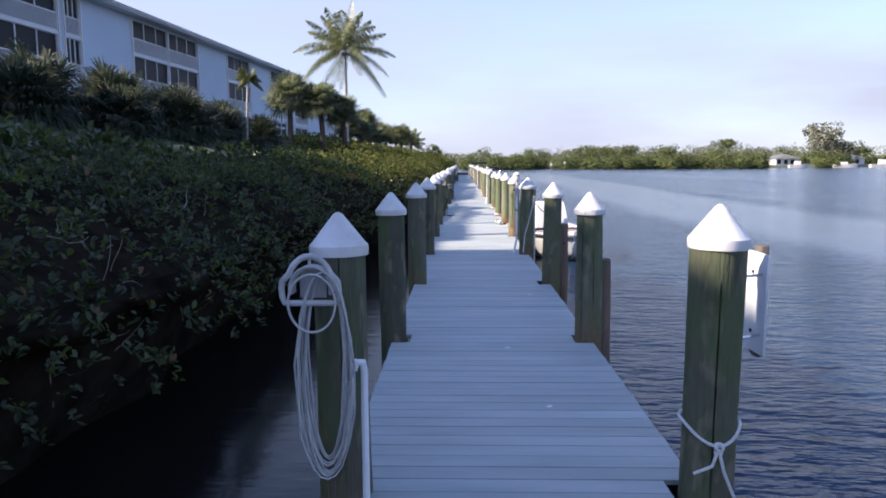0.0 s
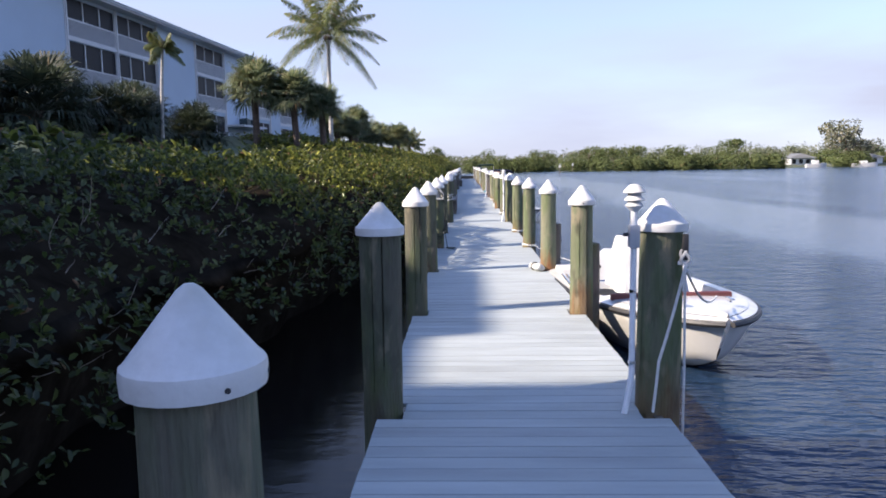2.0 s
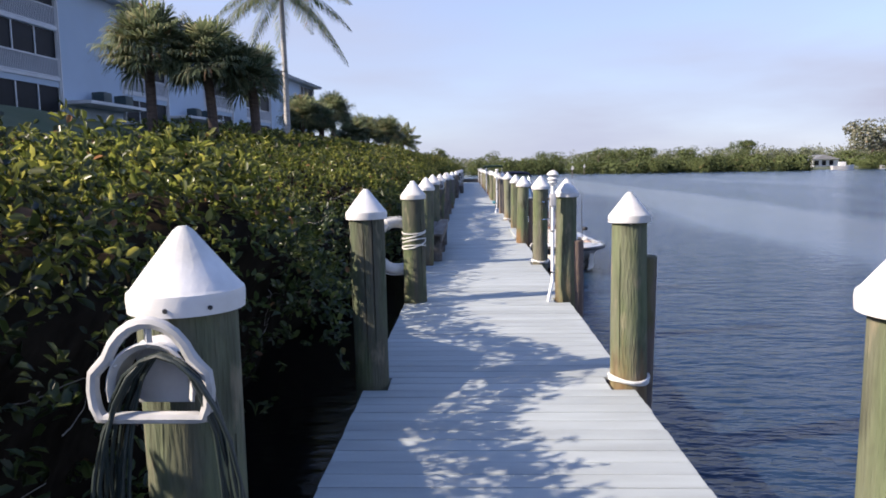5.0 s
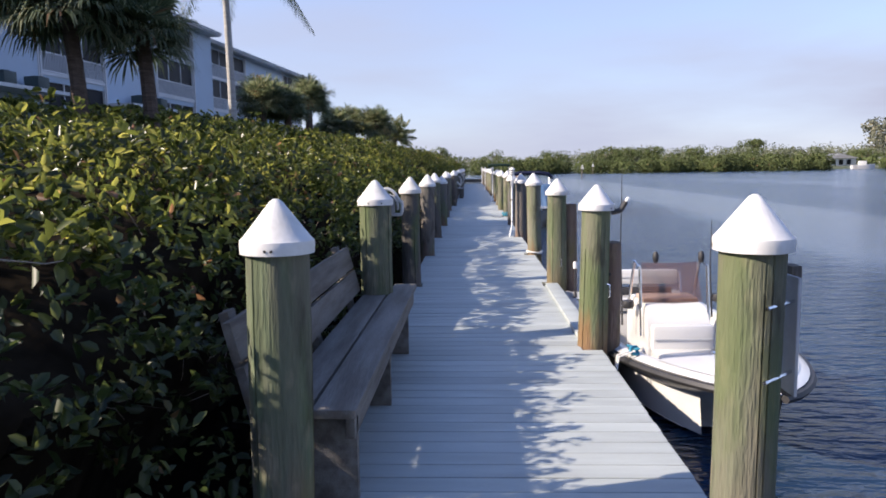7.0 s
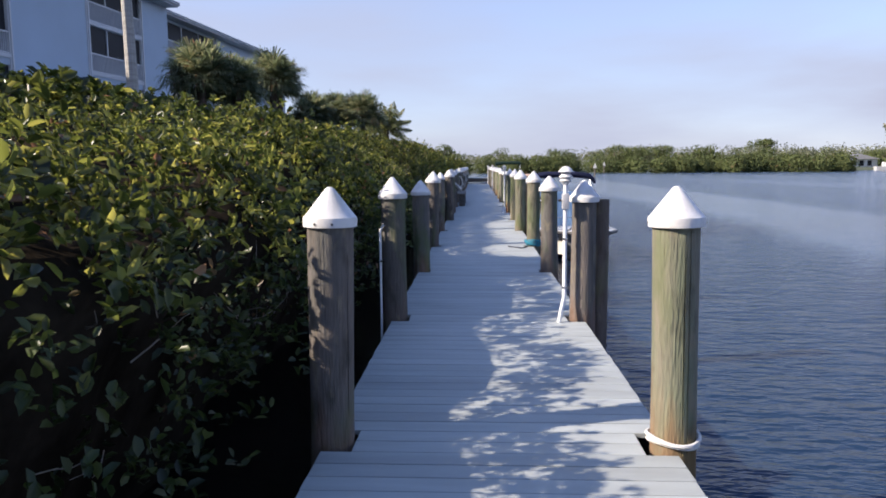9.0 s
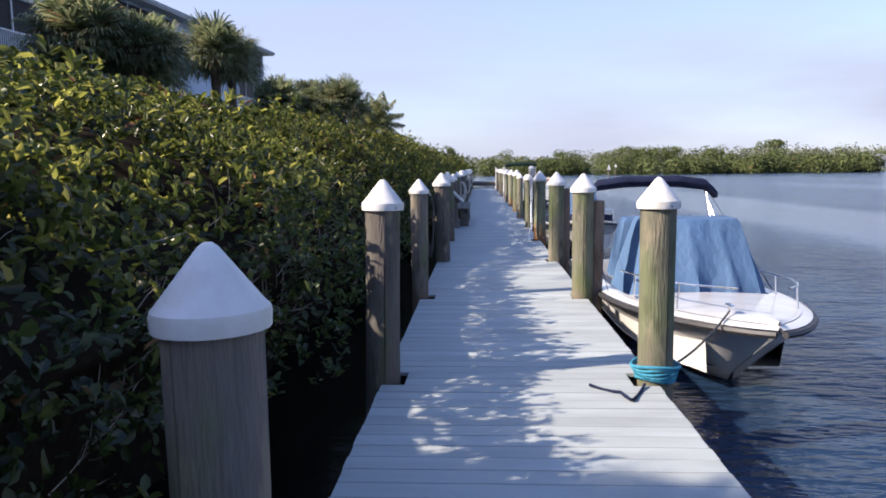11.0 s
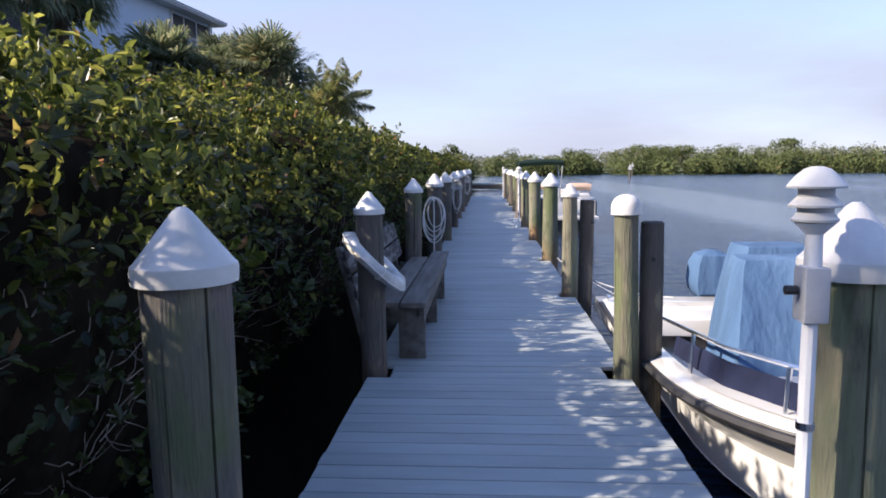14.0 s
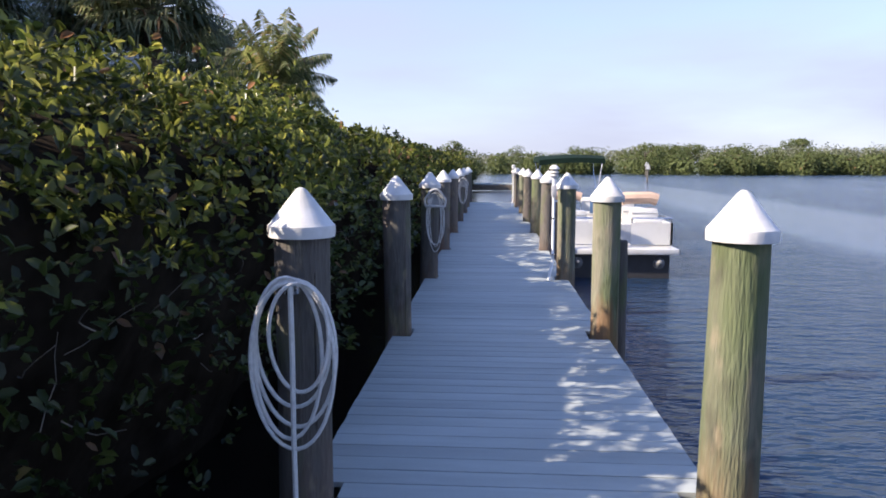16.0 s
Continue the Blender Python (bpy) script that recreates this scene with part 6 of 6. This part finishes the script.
# ---- hoses, ropes, rings ----
def loop_pts(c, rx, rz, n, a0=0.0, dy=0.0, tilt=0.0):
    return [(c[0] + rx * math.sin(a), c[1] + dy * math.sin(2 * a) + tilt * math.cos(a), c[2] + rz * math.cos(a)) for a in (a0 + 2 * math.pi * i / n for i in range(n))]


def hose_hanger(x, y, z, hose, loops, drop, seed, label, width=0.11, arm=True, off=0.0, short=0.0):
    """A D-shaped hanger on a piling with hose wound over it."""
    r = random.Random(seed)
    t = thing("garden_hose", label, "hose", (x, y, z), group="dock hoses")
    if arm:
        rim = [(0.122 * math.cos(a) * (0.86 if math.sin(a) > 0.3 else 1.05), 0.148 * max(math.sin(a), -0.42)) for a in np.linspace(0, 2 * math.pi, 26, endpoint=False)]
        hg = part("hanger", sweep(bmesh.new(), [(x0, -0.075, z0) for x0, z0 in rim], 0.014, 8, closed=True), M_HANGER, t, "white plastic D-shaped hanger")
        arch = [(0.088 * math.cos(a), 0.095 * math.sin(a)) for a in np.linspace(-0.25, math.pi + 0.25, 15)]
        sad = loft(bmesh.new(), [[Vector((x0 * q, y0, z0 * q)) for x0, z0 in arch] for y0, q in ((-0.078, 1.12), (-0.066, 1.0), (-0.012, 0.96), (-0.004, 1.10))], ring=False)
        bmesh.ops.solidify(sad, geom=sad.faces[:], thickness=0.006)
        part("saddle", sad, M_HANGER, hg)
        for a in (0.55, 1.57, 2.59):
            part("spoke", sweep(bmesh.new(), [(0.088 * math.cos(a), -0.072, 0.095 * math.sin(a)), (0.116 * math.cos(a), -0.075, 0.146 * math.sin(a))], 0.008, 6), M_HANGER, hg)
        part("plate", new_box((-0.06, -0.012, -0.05), (0.06, 0.0, 0.08), 0.004), M_GREYBOX, hg)
    else:
        part("hook", new_box((-0.012, -0.06, 0.02), (0.012, 0.0, 0.06), 0.004), M_STEEL, t)
    for i in range(loops):
        dx = width * (0.6 + 0.4 * i / max(1, loops - 1))
        dz = drop * r.uniform(0.8, 1.0)
        pts = [(off + dx * math.sin(a) * (1.0 + 0.1 * r.random()), -0.050 + 0.02 * math.sin(a * 2 + i) - 0.004 * i, 0.06 - dz / 2 + (dz / 2 + 0.02) * math.cos(a)) for a in np.linspace(0, 2 * math.pi, 26, endpoint=False)]
        part("hose", sweep(bmesh.new(), pts, 0.0048, 6, closed=True), hose, t)
    if short:
        part("hose", sweep(bmesh.new(), [(0.01 + 0.105 * math.sin(a), -0.10, 0.07 - short / 2 + short / 2 * math.cos(a)) for a in np.linspace(0, 2 * math.pi, 26, endpoint=False)], 0.006, 6, closed=True), hose, t)
    return t


hose_hanger(-0.95, 3.04, 1.04, M_HOSE_W, 10, 1.0, 1, "grey-white garden hose looped on a white hanger on a piling", 0.125, True, 0.060, 0.26)
hose_hanger(-0.87, 21.33, 1.00, M_HOSE_G, 11, 0.95, 2, "dark green garden hose looped on a white hanger on a piling", 0.17, True, 0.03)
rope = thing("loose_hose", "end of a dark hose lying in loops on the deck", "hose", (-0.68, 21.25, 0.012))
part("hose", sweep(bmesh.new(), [(-0.06, 0.1, 0.45), (-0.03, 0.05, 0.2), (0.0, 0.0, 0.02), (0.10, -0.05, 0.0), (0.16, 0.03, 0.0), (0.08, 0.1, 0.0), (-0.02, 0.05, 0.01), (0.03, -0.09, 0.0), (0.12, -0.12, 0.0)], 0.009, 6), M_HOSE_G, rope)
hose_hanger(-0.81, 33.86, 1.13, M_ROPE, 0, 0.35, 3, "empty white plastic hose hanger on a piling")
hose_hanger(-1.0, 54.94, 0.98, M_DARKHOSE, 10, 0.95, 5, "dark grey hose in long narrow loops on a piling", 0.06, False)
pipe = thing("water_pipe", "thin white plastic pipe strapped to a piling", "pipe", (-1.0, 42.72, 0))
part("pipe", sweep(bmesh.new(), [(0, 0, -0.55), (0, 0, 0.85), (0.03, 0, 0.9)], 0.011, 8), M_PVC, pipe)
part("strap", new_box((-0.005, -0.015, 0.55), (0.03, 0.06, 0.57)), M_STEEL, pipe)
hose_hanger(-0.76, 73.15, 0.98, M_ROPE, 4, 0.7, 7, "white hose hung in loops on a piling")
hose_hanger(-0.76, 82.3, 0.95, M_ROPE, 4, 0.6, 8, "pale hose hung in loops on a piling")

spig = thing("water_spigot", "white plastic water pipe with a tap at the dock's edge", "pipe", (-0.72, 3.0, 0))
part("pipe", sweep(bmesh.new(), [(0, 0, -0.5), (0, 0, 0.66)], 0.017, 8), M_PVC, spig)
part("elbow", sweep(bmesh.new(), [(0, 0, 0.66), (-0.005, -0.01, 0.70), (-0.03, -0.02, 0.705), (-0.045, -0.02, 0.67)], 0.018, 8), M_PVC, spig)
part("tap", new_box((-0.06, -0.03, 0.62), (-0.03, 0.0, 0.67), 0.005), M_HOSE_G, spig)

coil = thing("rope_coil", "large coil of white rope hung on a piling", "rope", (-0.87, 67.08, 0.72))
for i, (rx, rz, dx, dz) in enumerate(((0.15, 0.26, 0.0, 0.0), (0.165, 0.30, 0.01, -0.04), (0.14, 0.33, -0.02, -0.06), (0.17, 0.34, 0.0, -0.09), (0.12, 0.22, 0.03, 0.03))):
    part("turn", sweep(bmesh.new(), loop_pts((dx, -0.03 - 0.006 * i, dz), rx, rz, 32, 0.3 * i, 0.012), 0.0085, 6, closed=True), M_ROPE, coil)
part("tail", sweep(bmesh.new(), [(0.0, -0.05, 0.24), (0.005, -0.06, 0.0), (0.0, -0.05, -0.4), (0.0, -0.04, -0.68)], 0.011, 6), M_ROPE, coil)
part("hook", new_box((-0.03, -0.04, 0.20), (0.03, 0.01, 0.25), 0.008), M_STEEL, coil)


def life_ring(at, rot, label, R=0.30, r=0.068):
    t = thing("life_ring", label, "life ring", at)
    t.matrix_basis = pose(*at, *rot)
    bm = bmesh.new()
    n, k = 40, 12
    rows = [[bm.verts.new(((R + r * math.cos(b)) * math.cos(a), (R + r * math.cos(b)) * math.sin(a), r * 0.8 * math.sin(b))) for b in (2 * math.pi * j / k for j in range(k))] for a in (2 * math.pi * i / n for i in range(n))]
    for i in range(n):
        for j in range(k):
            bm.faces.new((rows[i][j], rows[(i + 1) % n][j], rows[(i + 1) % n][(j + 1) % k], rows[i][(j + 1) % k]))
    part("ring", bm, M_RING, t)
    pts = []
    for i in range(48):
        a = 2 * math.pi * i / 48
        sag = 0.016 + 0.02 * abs(math.sin(2 * a))
        pts.append(((R + r + sag - 0.015) * math.cos(a), (R + r + sag - 0.015) * math.sin(a), 0))
    part("grab_line", sweep(bmesh.new(), pts, 0.006, 5, closed=True), M_ROPE, t)
    for a in (0.4, 1.97, 3.54, 5.1):
        c, s = math.cos(a), math.sin(a)
        part("band", sweep(bmesh.new(), [((R + (r + 0.003) * math.cos(b)) * c, (R + (r + 0.003) * math.cos(b)) * s, (r * 0.8 + 0.003) * math.sin(b)) for b in np.linspace(0, 2 * math.pi, 14, endpoint=False)], 0.006, 5, closed=True), M_ROPE, t)
    return t


life_ring((-0.99, 27.62, 0.62), (0, 78, -62), "scuffed white life ring hung on a piling by a rope", 0.26, 0.06)
life_ring((-0.85, 61.10, 0.79), (-3, 44, 0), "white life ring slung aslant round a piling", 0.225, 0.056)
lash = thing("rope_lashing", "white rope wound round a piling", "rope", (-0.795, 27.57, 0))
for i, (z, a, b) in enumerate(((0.78, 0.02, 0.4), (0.74, 0.035, 1.3), (0.68, 0.03, 2.2), (0.64, 0.045, 0.9), (0.62, 0.02, 2.9))):
    part("turn", sweep(bmesh.new(), [(0.127 * math.cos(q), 0.127 * math.sin(q), z + a * math.sin(q + b)) for q in np.linspace(0, 2 * math.pi, 26, endpoint=False)], 0.007, 6, closed=True), M_ROPE, lash)


def base_lashing(x, y, material, label, z=0.02, turns=3, r=0.125):
    t = thing("rope_lashing", label, "rope", (x, y, z))
    for i in range(turns):
        part("turn", sweep(bmesh.new(), [((r + 0.006 * i) * math.cos(q), (r + 0.006 * i) * math.sin(q), 0.018 * i + 0.012 * math.sin(2 * q + i)) for q in np.linspace(0, 2 * math.pi, 26, endpoint=False)], 0.011, 6, closed=True), material, t)
    return t


for k in (7, 8, 10, 13):
    base_lashing(STANDS[1, k].x, STANDS[1, k].y, M_ROPE, "white mooring rope tied round a piling at deck level", 0.03, 2)
base_lashing(STANDS[1, 16].x, STANDS[1, 16].y, M_BLUEROPE, "teal blue mooring rope wound thickly round a piling", 0.02, 6)


def mooring(pts, r, material, label):
    t = thing("mooring_line", label, "rope", pts[0])
    o = Vector(pts[0])
    sag = []
    for a, b in zip(pts, pts[1:]):
        a, b = Vector(a), Vector(b)
        for i in range(10):
            s = i / 10
            sag.append(a.lerp(b, s) - o - Vector((0, 0, 0.35 * (b - a).length * 0.12 * 4 * s * (1 - s))))
    sag.append(Vector(pts[-1]) - o)
    part("line", sweep(bmesh.new(), sag, r, 6), material, t)
    return t


mooring([(0.95, 21.4, 0.04), (1.9, 18.95, 0.0)], 0.004, M_ROPE, "white mooring line from piling to boat stern")
mooring([(0.98, 12.2, 0.95), (0.83, 12.2, 0.35), (0.80, 12.2, 0.03)], 0.009, M_ROPE, "white rope hanging down a piling")
mooring([(0.99, 12.25, 0.95), (1.0, 12.25, 0.3), (1.0, 12.25, -0.5)], 0.008, M_ROPE, "white rope end hanging over the water")
mooring([(1.0, 12.25, 0.9), (2.05, 14.7, 0.28)], 0.009, M_ROPE, "white bow line of a moored boat")
mooring([(1.0, 49.0, 0.05), (1.75, 50.0, 0.24)], 0.009, M_BLACK, "dark bow line of a moored boat")
mooring([(0.95, 58.0, 0.05), (1.95, 58.75, 0.28)], 0.006, M_GREYHOSE, "grey bow line of a moored boat")
mooring([(1.15, 64.2, 0.15), (1.85, 63.6, 0.08)], 0.0045, M_ROPE, "white stern line of a moored boat")
mooring([(0.98, 67.2, 0.05), (2.5, 63.6, -0.3)], 0.0038, M_ROPE, "thin white line over the water")
mooring([(0.45, 48.75, 0.015), (0.62, 48.6, 0.015), (0.66, 48.45, 0.015), (0.80, 48.75, 0.02)], 0.010, M_NAVY, "dark rope end lying on the deck")
knot = thing("rope_knot", "knotted white rope on a piling's cleat", "rope", (1.0, 12.3, 0.98))
part("knot", sweep(bmesh.new(), [(0.02 * math.sin(3 * q) + 0.012 * math.cos(5 * q), 0.02 * math.cos(2 * q), 0.045 * math.sin(2 * q)) for q in np.linspace(0, 2 * math.pi, 40, endpoint=False)], 0.010, 6, closed=True), M_ROPE, knot)
part("cleat", new_box((-0.015, -0.02, -0.02), (0.02, 0.02, 0.14), 0.006), M_BLACK, knot)
tie = thing("rope_lashing", "white rope crossed and knotted round a piling over the water", "rope", (STANDS[1, 1].x, STANDS[1, 1].y, 0.285))
part("turn", sweep(bmesh.new(), [(0.137 * math.cos(q), 0.137 * math.sin(q), 0.10 - 0.09 * max(0, -math.sin(q)) ** 2) for q in np.linspace(0, 2 * math.pi, 30, endpoint=False)], 0.008, 6, closed=True), M_ROPE, tie)
part("knot", sweep(bmesh.new(), [(0.018 * math.sin(3 * q), -0.145 + 0.008 * math.cos(4 * q), 0.0 + 0.022 * math.cos(2 * q)) for q in np.linspace(0, 2 * math.pi, 30, endpoint=False)], 0.009, 6, closed=True), M_ROPE, tie)
part("tail", sweep(bmesh.new(), [(0.0, -0.145, 0.0), (-0.03, -0.15, -0.08), (-0.11, -0.14, -0.12)], 0.008, 6), M_ROPE, tie)
part("tail", sweep(bmesh.new(), [(0.0, -0.145, 0.0), (0.02, -0.16, -0.10), (0.10, -0.17, -0.3)], 0.008, 6), M_ROPE, tie)

fend = thing("boat_fender", "dirty white rolled fender lying on the deck's edge", "fender", (0.70, 18.35, 0.06), 20)
part("body", loft(bmesh.new(), [[Vector((rr * (1 + 0.16 * math.sin(3 * a + y * 25)) * math.cos(a) + 0.015 * math.sin(y * 30), y, rr * 0.8 * (1 + 0.14 * math.cos(2 * a + y * 31)) * math.sin(a))) for a in np.linspace(0, 2 * math.pi, 14, endpoint=False)] for y, rr in ((-0.15, 0.02), (-0.14, 0.055), (-0.08, 0.07), (-0.02, 0.062), (0.04, 0.045), (0.08, 0.06), (0.13, 0.05), (0.15, 0.02))]), M_RING, fend)
part("strap", sweep(bmesh.new(), [(0.058 * math.cos(q), 0.05, 0.058 * math.sin(q)) for q in np.linspace(0, 2 * math.pi, 16, endpoint=False)], 0.008, 5, closed=True), M_BLACK, fend)

curb = thing("edge_plank", "raised pale plank along the dock's water edge", "plank", (0.83, 33.80, 0.0))
part("plank", new_box((-0.075, 0, 0.004), (0.075, 2.72, 0.044), 0.004), M_DECK, curb)
holder = thing("rod_holder", "dark bent bracket bolted beside a piling cap", "bracket", (1.0, 33.66, 1.07))
part("arm", sweep(bmesh.new(), [(-0.02, 0, 0), (0.05, -0.01, 0.02), (0.09, -0.02, 0.09)], 0.022, 8), M_BLACK, holder)
part("tip", sweep(bmesh.new(), [(0.085, -0.02, 0.08), (0.11, -0.02, 0.12)], 0.013, 8), M_PVC, holder)
for x, y, rz in ((0.12, 5.9, 20), (-0.3, 10.2, 50), (0.55, 8.4, 10), (0.3, 4.4, 80)):
    sp = thing("droppings", "small white bird dropping on the deck", "stain", (x, y, 0.0015), rz, group="stains")
    part("spot", lathe(bmesh.new(), [(0.022, 0), (0.012, 0.0012)], 10, wobble=0.3), M_CAP, sp)

for k, a, z in ((11, -38, 0.46), (12, -75, 0.28)):
    at = STANDS[1, k]
    st = thing("rope_staple", "galvanised steel rope staple driven into a timber piling", "rope staple", (at.x + 0.112 * math.cos(radians(a)), at.y + 0.112 * math.sin(radians(a)), z))
    st.rotation_euler[2] = radians(a)
    part("bar", sweep(bmesh.new(), [(-0.004, 0, 0.05), (0.03, 0, 0.05), (0.036, 0, 0.044), (0.036, 0, -0.044), (0.03, 0, -0.05), (-0.004, 0, -0.05)], 0.006, 6), M_STEEL, st)
